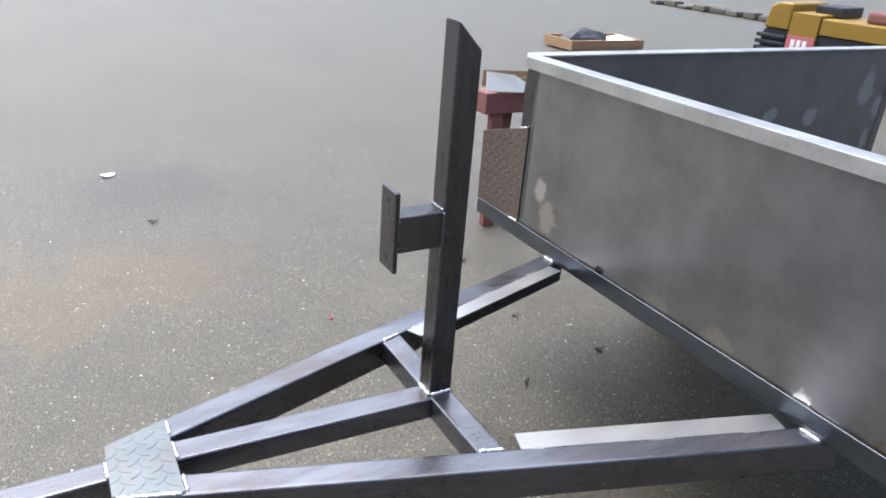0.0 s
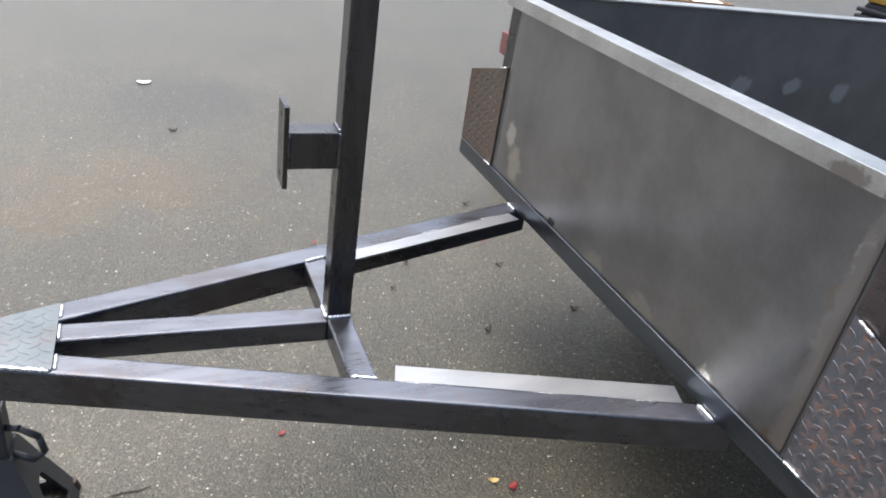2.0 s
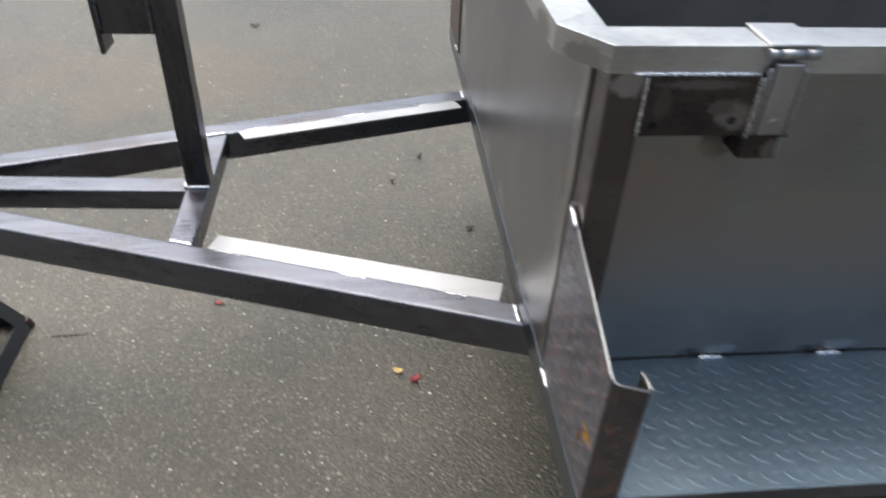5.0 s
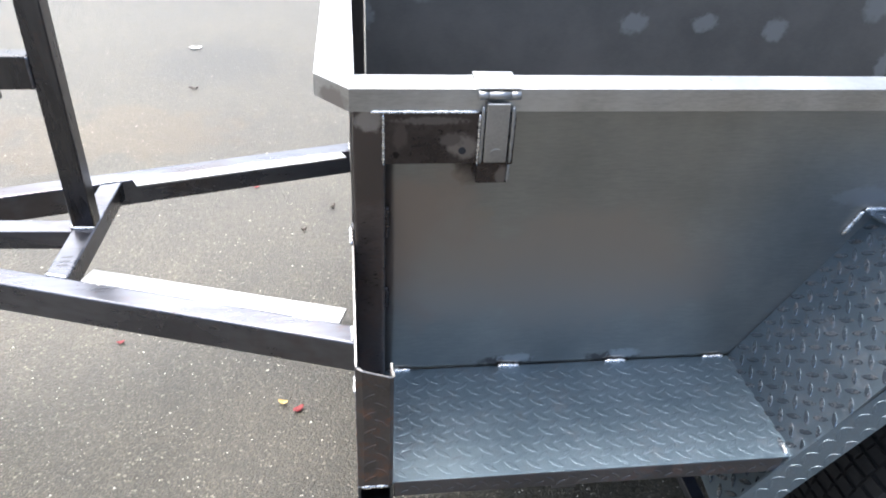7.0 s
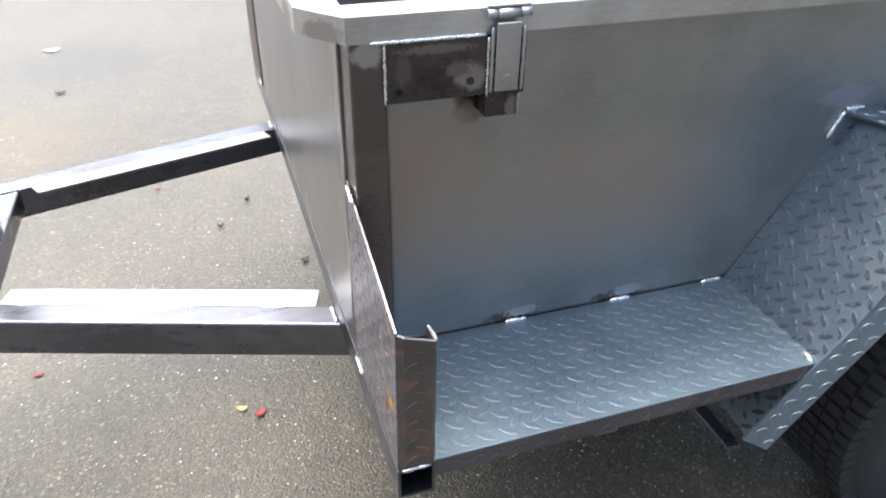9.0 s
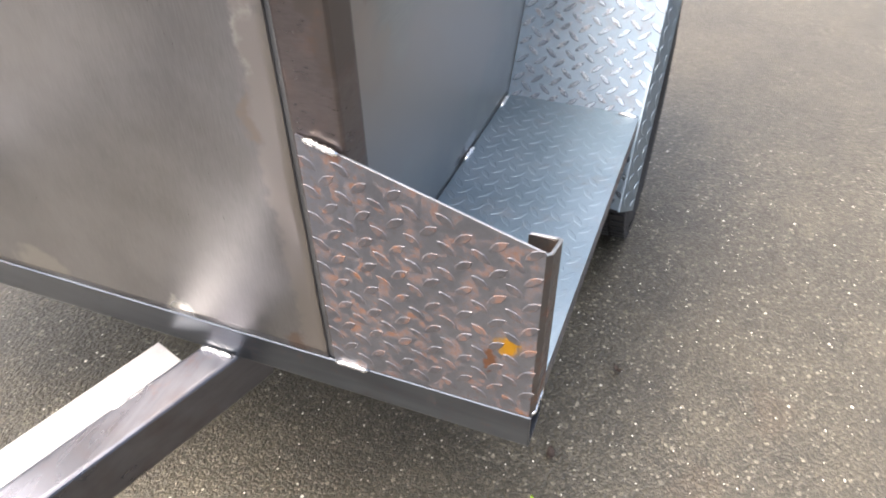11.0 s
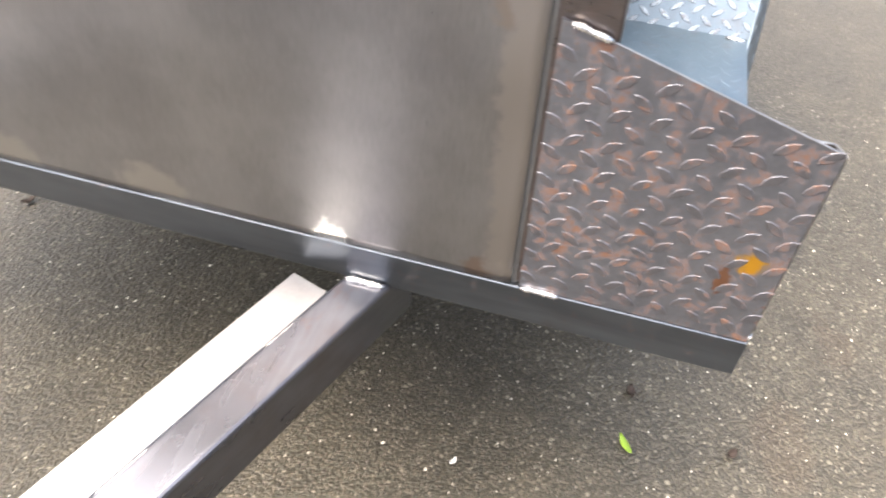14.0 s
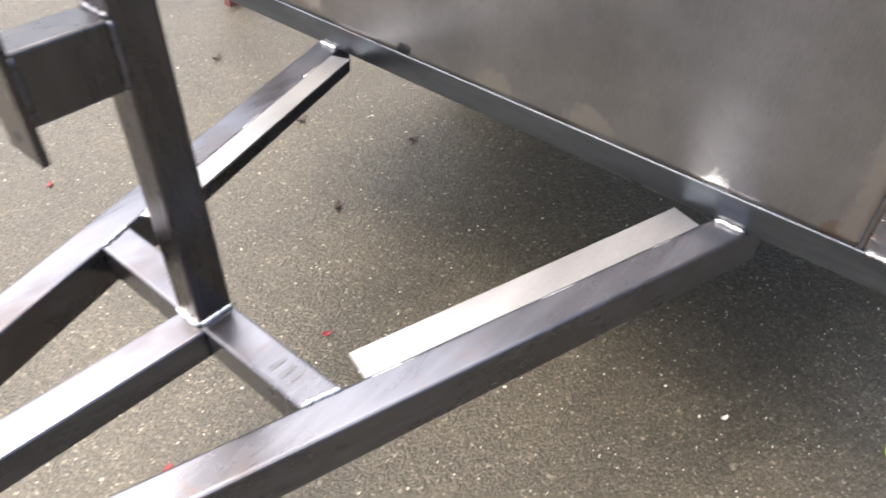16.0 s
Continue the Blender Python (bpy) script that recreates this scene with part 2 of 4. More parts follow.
M_RIM = steel("light_galvanised_steel", (0.368, 0.364, 0.356), (0.592, 0.588, 0.576), 0.37, 0.95, (1, 1, 6), smear=0.3, spots=(
    ((-0.015, -0.03, 1.104), (0.040, 0.040, 0.02), (0.32, 0.296, 0.28), 0.4), ((-0.04, 0.07, 1.105), (0.02, 0.05, 0.02), (0.288, 0.264, 0.248), 0.4)))
M_FLAP = steel("bright_flat_bar", (0.3102, 0.3102, 0.3149), (0.3901, 0.3901, 0.3948), 0.40, 0.95, (2, 2, 1), streak=(1.0, 3.0, 1.0), relief=0.5)
M_TREAD_RUST = steel("rusty_tread_plate", (0.1569, 0.1632, 0.1872), (0.229, 0.2353, 0.26), 0.42, 0.88, (2, 2, 2), rust=0.9, blot=52.0, spots=(
    ((0.0, -0.222, 0.690), (1, 0.017, 0.016), (0.4464, 0.2376, 0.0216), 0.8), ((0.0, -0.203, 0.664), (1, 0.009, 0.024), (0.1728, 0.0864, 0.0504), 0.8),
    ((0.0, -0.058, 0.76), (1, 0.006, 0.14), (0.2376, 0.2448, 0.2736), 0.4)))
M_WING_BROWN = steel("brown_rusted_tread_plate", (0.0837, 0.06944, 0.0589), (0.1333, 0.1116, 0.09424), 0.5, 0.6, (2, 2, 2), rust=0.6)
M_LUG_RUST = steel("rusty_lug_steel", (0.150, 0.150, 0.166), (0.220, 0.216, 0.236), 0.42, 0.9, (2, 2, 2), rust=0.9, blot=60.0)
M_TREAD = steel("zinc_grey_tread_plate", (0.1457, 0.1858, 0.2199), (0.209, 0.2539, 0.2922), 0.38, 0.9, (3, 3, 3), rust=0.16)
M_STEP = steel("blue_grey_tread_plate", (0.1456, 0.1972, 0.2384), (0.2128, 0.2692, 0.3154), 0.46, 0.9, (3, 3, 3), rust=0.14)
# Lugs lighter than the plate: their glint is partly put into the colour.
M_TREAD_LUG = steel("glinting_zinc_lug", (0.1663, 0.1988, 0.2247), (0.2553, 0.2856, 0.3123), 0.22, 0.95, (3, 3, 3), rust=0.30, blot=60.0)
M_LIP = steel("rust_brown_plate_edge", (0.08125, 0.0728, 0.0689), (0.1398, 0.1268, 0.1202), 0.45, 0.8, (3, 3, 3), rust=0.7)
# Rusty folded edge; the ground's brown reflection is mixed into the plate's blue.
M_FOLD = steel("ground_tinted_folded_plate", (0.105, 0.106, 0.116), (0.158, 0.158, 0.170), 0.42, 0.9, (3, 3, 3), rust=0.40)
M_LEAF = steel("dull_hinge_steel", (0.288, 0.284, 0.28), (0.448, 0.444, 0.44), 0.38, 0.95, (3, 3, 3), smear=0.3)
M_GUSSET = steel("pale_zinc_tread_plate", (0.1062, 0.1215, 0.1334), (0.17, 0.1861, 0.1989), 0.42, 0.85, (3, 3, 3), rust=0.2)
M_WELD = steel("shiny_weld_bead", (0.63, 0.621, 0.612), (0.81, 0.81, 0.81), 0.26, 0.95, (3, 3, 3))
M_BURNT = steel("heat_stained_steel", (0.040, 0.036, 0.037), (0.100, 0.084, 0.080), 0.30, 0.88, (1, 1, 1.5), rust=0.04, smear=0.35, relief=0.4, spots=(
    ((0.156, -0.06, 1.046), (0.026, 1, 0.020), (0.24, 0.22, 0.21), 0.34), ((0.140, -0.06, 1.056), (0.020, 1, 0.012), (0.15, 0.135, 0.13), 0.36),
    ((0.112, -0.06, 1.084), (0.060, 1, 0.007), (0.17, 0.155, 0.15), 0.34), ((0.070, -0.06, 1.062), (0.012, 1, 0.026), (0.11, 0.095, 0.09), 0.36),
    ((0.215, -0.06, 1.000), (0.012, 1, 0.016), (0.20, 0.18, 0.17), 0.36), ((0.064, -0.06, 1.034), (0.006, 1, 0.006), (0.02, 0.017, 0.016), 0.5)))
M_CAST = plain("grey_painted_steel", (0.026, 0.0273, 0.03055), (0.05525, 0.0572, 0.06175), 0.5, 18.0, 0.2)
M_FOOT = plain("rust_tinged_grey_paint", (0.0325, 0.0247, 0.0247), (0.078, 0.0377, 0.0325), 0.65, 30.0, 0.1)
M_RUBBER = plain("black_tyre_rubber", (0.00715, 0.00715, 0.0078), (0.0156, 0.01495, 0.01495), 0.8, 20.0)
M_WHEEL = plain("grey_wheel_steel", (0.01625, 0.01625, 0.0169), (0.0325, 0.0325, 0.0325), 0.5, 12.0, 0.6)
M_REDWOOD = plain("faded_red_painted_wood", (0.1365, 0.04875, 0.0455), (0.195, 0.08125, 0.07475), 0.7, 10.0)
M_WOOD = plain("raw_pale_timber", (0.234, 0.13, 0.065), (0.3575, 0.234, 0.1365), 0.75, 12.0)
M_PAPER = plain("white_paper", (0.63, 0.621, 0.594), (0.765, 0.756, 0.738), 0.8, 10.0)
M_CARD = plain("brown_cardboard", (0.195, 0.1365, 0.0845), (0.273, 0.2015, 0.13), 0.85, 10.0)
M_YELLOW = plain("machine_yellow_paint", (0.195, 0.1137, 0.0104), (0.273, 0.169, 0.0195), 0.45, 8.0)
M_BLACK = plain("dark_blue_black_plastic", (0.0072, 0.009, 0.0132), (0.018, 0.021, 0.027), 0.5, 12.0)
M_PINK = plain("pink_plastic_tag", (0.3575, 0.078, 0.0975), (0.442, 0.143, 0.1625), 0.55, 12.0)
M_REDLEAF = plain("red_leaf", (0.15, 0.009, 0.0135), (0.285, 0.03, 0.03375), 0.5, 60.0)
M_YELLEAF = plain("yellow_leaf", (0.48, 0.288, 0.048), (0.68, 0.544, 0.28), 0.55, 60.0)
M_GRNLEAF = plain("lime_green_leaf", (0.21, 0.364, 0.021), (0.35, 0.504, 0.07), 0.5, 60.0)
M_DRYLEAF = plain("dry_dark_leaf", (0.021, 0.014, 0.0098), (0.0525, 0.0315, 0.021), 0.7, 60.0)
M_STONE = plain("kerb_stone", (0.06, 0.054, 0.045), (0.156, 0.144, 0.126), 0.85, 6.0, 0.0, 0.01)
M_INK = plain("dark_marker_ink", (0.098, 0.100, 0.112), (0.128, 0.130, 0.142), 0.6, 40.0)


def chips():
    n = Nodes("stone_chips")
    pick = n.tree.nodes.new("ShaderNodeNewGeometry").outputs["Random Per Island"]
    color = n.mix(pick, (0.05, 0.046, 0.034), (0.16, 0.147, 0.112))
    color = n.mix(n.ramp(pick, 0.80, 0.85), color, (0.68, 0.64, 0.55))
    return n.done(color, 0.34, 0.0, n.bump(n.noise(700.0), 0.0005, 0.5), 0.7)


M_CHIPS = chips()


# ---- building helpers ----
def part(name, bm, material, parent=None, label=""):
    mesh = bpy.data.meshes.new(name)
    bm.to_mesh(mesh)
    bm.free()
    mesh.materials.append(material)
    ob = new(name, mesh)
    ob.parent = parent
    return tagged(ob, label)


def thing(name, x, y, z, label, category, group="", kind=""):
    ob = new(name)
    ob.location = (x, y, z)
    ob.empty_display_size = 0.05
    return tagged(ob, label, category, group, kind)


def rounded(bm, width, segments=2):
    sharp = [e for e in bm.edges if len(e.link_faces) == 2 and e.calc_face_angle(0) > 0.5]
    bmesh.ops.bevel(bm, geom=sharp, offset=width, segments=segments, affect="EDGES", profile=0.6)
    return bm


def brick(x0, x1, y0, y1, z0, z1, bevel=0.0, segments=2):
    bm = bmesh.new()
    m = Matrix.LocRotScale(((x0 + x1) / 2, (y0 + y1) / 2, (z0 + z1) / 2), None, (abs(x1 - x0), abs(y1 - y0), abs(z1 - z0)))
    bmesh.ops.create_cube(bm, size=1, matrix=m)
    return rounded(bm, bevel, segments) if bevel else bm


def prism(outline, low, high, axis="z", bevel=0.0, segments=2):
    """A solid from a plan outline, standing between low and high along axis."""
    bm = bmesh.new()

    def at(p, h):
        return {"z": (p[0], p[1], h), "x": (h, p[0], p[1]), "y": (p[0], h, p[1])}[axis]

    a = [bm.verts.new(at(p, low)) for p in outline]
    b = [bm.verts.new(at(p, high)) for p in outline]
    bm.faces.new(a), bm.faces.new(b)
    for i in range(len(outline)):
        j = (i + 1) % len(outline)
        bm.faces.new((a[i], a[j], b[j], b[i]))
    bmesh.ops.recalc_face_normals(bm, faces=bm.faces)
    return rounded(bm, bevel, segments) if bevel else bm


def bar(a, b, width, height, bevel=0.004, wall=0.0):
    """A straight rectangular tube from a to b; wall > 0 leaves its ends open."""
    a, b = Vector(a), Vector(b)
    way = (b - a).normalized()
    side = way.cross(Vector((0, 0, 1))).normalized() if abs(way.z) < 0.95 else Vector((0, 1, 0)).cross(way).normalized()
    up = side.cross(way)
    bm = bmesh.new()

    def ring(p, w, h, r):
        pts = []
        for sx, sy in ((1, 1), (-1, 1), (-1, -1), (1, -1)):
            cx, cy = sx * (w / 2 - r), sy * (h / 2 - r)
            start = math.atan2(sy, sx) - math.pi / 4
            for k in range(4):
                ang = start + k * math.pi / 6
                pts.append(bm.verts.new(p + side * (cx + r * math.cos(ang)) + up * (cy + r * math.sin(ang))))
        return pts

    def loft(r0, r1):
        for i in range(len(r0)):
            j = (i + 1) % len(r0)
            bm.faces.new((r0[i], r0[j], r1[j], r1[i])).smooth = False

    o0, o1 = ring(a, width, height, bevel), ring(b, width, height, bevel)
    loft(o0, o1)
    if wall:
        i0, i1 = (ring(p, width - 2 * wall, height - 2 * wall, max(bevel - wall, 0.001)) for p in (a, b))
        loft(i1, i0), loft(i0, o0), loft(o1, i1)
    else:
        bm.faces.new(o0), bm.faces.new(o1)
    bmesh.ops.recalc_face_normals(bm, faces=bm.faces)
    return bm


def rod(a, b, r, r2=None, n=12):
    a, b = Vector(a), Vector(b)
    bm = bmesh.new()
    m = Matrix.Translation((a + b) / 2) @ (b - a).to_track_quat("Z", "Y").to_matrix().to_4x4()
    bmesh.ops.create_cone(bm, cap_ends=True, segments=n, radius1=r, radius2=r if r2 is None else r2, depth=(b - a).length, matrix=m)
    for f in bm.faces:
        f.smooth = len(f.verts) == 4
    return bm


def join(*parts):
    """Several pieces of one part in one bmesh."""
    out = bmesh.new()
    for bm in parts:
        mesh = bpy.data.meshes.new("piece")
        bm.to_mesh(mesh)
        bm.free()
        out.from_mesh(mesh)
        bpy.data.meshes.remove(mesh)
    return out


def bead(a, b, r=0.005, seed=1):
    """A weld bead: a lumpy ridge of overlapping puddles from a to b."""
    a, b = Vector(a), Vector(b)
    rnd = random.Random(seed)
    way = b - a
    count = max(3, int(way.length / 0.0045))
    side = way.normalized().orthogonal().normalized()
    up = way.normalized().cross(side)
    bm = bmesh.new()
    rings = []
    for i in range(count + 1):
        s = i / count
        swell = r * (0.45 if i in (0, count) else rnd.uniform(0.8, 1.15))
        c = a + way * s + Vector((rnd.uniform(-1, 1), rnd.uniform(-1, 1), rnd.uniform(-1, 1))) * r * 0.12
        rings.append([bm.verts.new(c + (side * math.cos(k * math.pi / 4) + up * math.sin(k * math.pi / 4)) * swell) for k in range(8)])
    for r0, r1 in zip(rings, rings[1:]):
        for k in range(8):
            bm.faces.new((r0[k], r0[(k + 1) % 8], r1[(k + 1) % 8], r1[k])).smooth = True
    bm.faces.new(rings[0]), bm.faces.new(rings[-1])
    bmesh.ops.recalc_face_normals(bm, faces=bm.faces)
    return bm


def sheet(corner, u, v, nu, nv, thick, wave, seed=0.0, pull=None):
    """A thin metal sheet with the slight waviness of real sheet; u, v are its full sides."""
    corner, u, v = Vector(corner), Vector(u), Vector(v)
    out = u.cross(v).normalized()
    bm = bmesh.new()
    faces = []
    grids = []
    for lift in (0.0, -thick):
        grid = []
        for j in range(nv + 1):
            row = []
            for i in range(nu + 1):
                s, t = i / nu, j / nv
                p = corner + u * s + v * t
                edge = min(1.0, 8 * min(s, 1 - s, t, 1 - t))
                d = wave * edge * noise.noise((p.x * 3.1 + seed, p.y * 3.1, p.z * 3.1 + seed))
                if pull:
                    d += pull(s, t)
                row.append(bm.verts.new(p + out * (lift + d)))
            grid.append(row)
        grids.append(grid)
    for g, flip in ((grids[0], False), (grids[1], True)):
        for j in range(nv):
            for i in range(nu):
                q = (g[j][i], g[j][i + 1], g[j + 1][i + 1], g[j + 1][i])
                bm.faces.new(q[::-1] if flip else q).smooth = True
    a, b = grids
    for i in range(nu):
        bm.faces.new((a[0][i + 1], a[0][i], b[0][i], b[0][i + 1]))
        bm.faces.new((a[nv][i], a[nv][i + 1], b[nv][i + 1], b[nv][i]))
    for j in range(nv):
        bm.faces.new((a[j][0], a[j + 1][0], b[j + 1][0], b[j][0]))
        bm.faces.new((a[j + 1][nu], a[j][nu], b[j][nu], b[j + 1][nu]))
    return bm


def inside(p, outline, margin):
    """Whether p lies in a convex outline, at least margin from its sides."""
    turn = 0
    for (x0, y0), (x1, y1) in zip(outline, outline[1:] + outline[:1]):
        d = ((x1 - x0) * (p[1] - y0) - (y1 - y0) * (p[0] - x0)) / math.hypot(x1 - x0, y1 - y0)
        if abs(d) < margin:
            return False
        if turn and (d > 0) != (turn > 0):
            return False
        turn = d
    return True


def lug(bm, cu, cv, ang, high, size=1.0, long=1.0, wide=1.0):
    """One raised lozenge of a tread plate: steep sides and a slightly crowned top."""
    ca, sa = math.cos(radians(ang)), math.sin(radians(ang))
    rings = []
    for inset, h in ((0.0, 0.0), (0.0006, high * 0.97), (0.0030, high)):
        ring = []
        for a, b in ((-14, 0), (-9.0, -3.0), (0, -4.6), (9.0, -3.0), (14, 0), (9.0, 3.0), (0, 4.6), (-9.0, 3.0)):
            a, b = a * 0.001 * size * long, b * 0.001 * size * wide
            a, b = a - math.copysign(min(abs(a), inset * 1.6), a), b - math.copysign(min(abs(b), inset), b)
            ring.append(bm.verts.new((cu + a * ca - b * sa, cv + a * sa + b * ca, h)))
        rings.append(ring)
    for k, (low, top) in enumerate(zip(rings, rings[1:])):
        for m in range(8):
            bm.faces.new((low[m], low[(m + 1) % 8], top[(m + 1) % 8], top[m])).smooth = False
    bm.faces.new(rings[-1])


def lug_places(outline, flip=1.0, pitch=(0.0347, 0.0329), turn=38.0, start=(0.0, 0.0)):
    """Where the lugs of a tread plate stand: places in its plane, and turns."""
    us, vs = [p[0] for p in outline], [p[1] for p in outline]
    spots = []
    for du, dv, ang in ((0, 0, turn * flip), (0.5, 0.5, -turn * flip)):
        for i in range(-1, int((max(us) - min(us)) / pitch[0]) + 2):
            for j in range(-1, int((max(vs) - min(vs)) / pitch[1]) + 2):
                cu, cv = min(us) + start[0] + (i + du) * pitch[0], min(vs) + start[1] + (j + dv) * pitch[1]
                if inside((cu, cv), outline, 0.006):
                    spots.append((cu, cv, ang))
    return spots


def tread(name, outline, place, thick, material, parent, label, flip=1.0, start=(0.0, 0.0), high=0.0012, single=False, lug_material=None, size=1.0):
    """A tread plate with raised lugs: single lugs as pieces of their own, or joined where they are too fine to tell apart."""
    bm = prism(outline, -thick, 0.0, "z")
    bm.transform(place)
    plate = part(name, bm, material, parent, label)
    spots = lug_places(outline, flip, (0.0347 * size, 0.0329 * size), start=start)
    if single:
        meshes = {}
        for cu, cv, ang in spots:
            if ang not in meshes:
                bm = bmesh.new()
                lug(bm, 0.0, 0.0, ang, high, 1.0, 0.84, 1.12)
                meshes[ang] = bpy.data.meshes.new("lug")
                bm.to_mesh(meshes[ang])
                bm.free()
                meshes[ang].materials.append(lug_material or material)
            ob = new("lug", meshes[ang])
            ob.parent = plate
            ob.matrix_basis = place @ Matrix.Translation((cu, cv, 0.0))
    else:
        bm = bmesh.new()
        for cu, cv, ang in spots:
            lug(bm, cu, cv, ang, high, size)
        bm.transform(place)
        tagged(part("lug_pattern", bm, lug_material or material, plate), "", "", "", "stuff")
    return plate


def frame_of(origin, u, v):
    """The pose of a plane with its axes u and v."""
    u, v = Vector(u).normalized(), Vector(v)
    w = u.cross(v).normalized()
    v = w.cross(u)
    m = Matrix((u, v, w)).transposed().to_4x4()
    m.translation = origin
    return m


# ---- ground ----
bm = bmesh.new()
bmesh.ops.create_grid(bm, x_segments=2, y_segments=2, size=150.0)
ground = part("ground", bm, M_GROUND)
tagged(ground, "worn grey-brown asphalt yard with stone chips and stains", "ground", "", "structure")

rng = np.random.default_rng(7)
count = 33000
px, py = rng.uniform(-2.0, 1.7, count), rng.uniform(-0.9, 4.0, count)
size = rng.uniform(0.0010, 0.0030, count) * (1 + (rng.random(count) > 0.90) * 0.7)
turn = rng.uniform(0, math.tau, count)
verts, faces = [], []
for x, y, s, a in zip(px, py, size, turn):
    base = len(verts)
    for k in range(5):
        r = s * (0.75 + 0.5 * ((k * 37 + base) % 11) / 11)
        verts.append((x + r * math.cos(a + k * 1.2566), y + 0.8 * r * math.sin(a + k * 1.2566), -0.0004))
    for k in range(5):
        v = verts[base + k]
        verts.append((x + (v[0] - x) * 0.6, y + (v[1] - y) * 0.6, s * 0.42))
    for k in range(5):
        j = (k + 1) % 5
        faces.append((base + k, base + j, base + 5 + j, base + 5 + k))
    faces.append(tuple(base + 5 + k for k in range(5)))
mesh = bpy.data.meshes.new("stone_chips")
mesh.from_pydata(verts, [], faces)
mesh.materials.append(M_CHIPS)
tagged(new("stone_chips", mesh), "pale and grey stone chips bedded in the asphalt", "gravel", "", "stuff")

# ---- trailer: tongue ----
RAIL, TOP = 0.586, 0.534
trailer = thing("utility_trailer", 0.0, 0.0, 0.0, "unpainted welded steel utility trailer with an open box body", "trailer")


def near_edge(x):
    return 0.146 + 0.328 * -x


def far_edge(x):
    return 1.099 - 0.300 * -x


W = 0.0525
part("tongue_tube", prism([(0.046, near_edge(0.046) - 0.005), (-1.288, near_edge(-1.288) - 0.005), (-1.288, near_edge(-1.288) + W), (0.046, near_edge(0.046) + W)],
     TOP - 0.076, TOP, "z", 0.007, 4), M_TUBE, trailer, "dark mill-scale steel tongue tube")
part("tongue_tube", prism([(0.046, far_edge(0.046) + 0.009), (-1.284, far_edge(-1.284) + 0.009), (-1.284, far_edge(-1.284) - W), (0.046, far_edge(0.046) - W)],
     TOP - 0.076, TOP, "z", 0.007, 4), M_TUBE, trailer, "dark mill-scale steel tongue tube")
part("centre_tube", prism([(-0.667, 0.600), (-1.19, 0.626), (-1.19, 0.681), (-0.667, 0.655)], TOP - 0.052, TOP - 0.001, "z", 0.005, 3), M_TUBE, trailer, "mill-scale steel centre tube")
part("cross_member", prism([(-0.668, near_edge(-0.668) + W - 0.004), (-0.615, near_edge(-0.615) + W - 0.004), (-0.615, far_edge(-0.615) - W + 0.004), (-0.668, far_edge(-0.668) - W + 0.004)],
     TOP - 0.054, TOP - 0.001, "z", 0.005, 3), M_TUBE, trailer, "short steel cross tube with pen marks")
part("coupler_tube", bar((-1.22, 0.648, TOP - 0.029), (-2.05, 0.648, TOP - 0.029), 0.052, 0.055, 0.005, 0.004), M_TUBE, trailer, "dark square drawbar tube")
PLATE = [(-1.294, 0.571), (-1.290, 0.708), (-1.180, 0.746), (-1.183, 0.534)]
tread("gusset_plate", PLATE, Matrix.Translation((0, 0, TOP + 0.0045)), 0.0045, M_GUSSET, trailer, "pale grey tread plate gusset", 1.0, (0.01, 0.01), 0.0007)
for a, b in (((-1.179, 0.537, TOP), (-1.178, 0.585, TOP)), ((-1.178, 0.628, TOP), (-1.178, 0.680, TOP)), ((-1.178, 0.700, TOP), (-1.178, 0.745, TOP)),
             ((-1.294, 0.624, TOP), (-1.294, 0.672, TOP)), ((-1.290, 0.571, TOP), (-1.186, 0.535, TOP)),
             ((-0.669, 0.612, TOP + 0.001), (-0.669, 0.662, TOP + 0.001)), ((-0.666, 0.611, TOP + 0.002), (-0.616, 0.611, TOP + 0.002)),
             ((-0.004, 0.146, TOP + 0.002), (-0.004, 0.195, TOP + 0.002)), ((-0.004, 1.050, TOP + 0.002), (-0.004, 1.097, TOP + 0.002)),
             ((-0.666, near_edge(-0.666) + W, TOP), (-0.616, near_edge(-0.616) + W, TOP)), ((-0.666, far_edge(-0.666) - W, TOP), (-0.616, far_edge(-0.616) - W, TOP))):
    part("weld_bead", bead(a, b, 0.0045, int(abs(a[1]) * 1000)), M_WELD, trailer, "silvery weld bead")

# inner ledges of bright flat bar along both tongue tubes
part("ledge_bar", prism([(-0.014, near_edge(-0.014) + W + 0.054), (-0.030, near_edge(-0.030) + W - 0.0015), (-0.586, near_edge(-0.586) + W - 0.0015), (-0.571, near_edge(-0.571) + W + 0.048)],
     TOP - 0.006, TOP - 0.0008, "z", 0.0006, 1), M_FLAP, trailer, "bright flat bar ledge")
part("ledge_bar", prism([(-0.012, far_edge(-0.012) - W - 0.044), (-0.028, far_edge(-0.028) - W + 0.0015), (-0.590, far_edge(-0.590) - W + 0.0015), (-0.570, far_edge(-0.570) - W - 0.042)],
     TOP - 0.006, TOP - 0.0008, "z", 0.0006, 1), M_FLAP, trailer, "bright flat bar ledge")
for x in (-0.07, -0.27, -0.52):
    for edge, side in ((near_edge, 1), (far_edge, -1)):
        part("ledge_weld", bead((x, edge(x) + side * (W - 0.0045), TOP - 0.0018), (x - 0.06, edge(x - 0.06) + side * (W - 0.0040), TOP - 0.0018), 0.0019, int(-x * 100)), M_WELD, trailer, "flat ground weld")

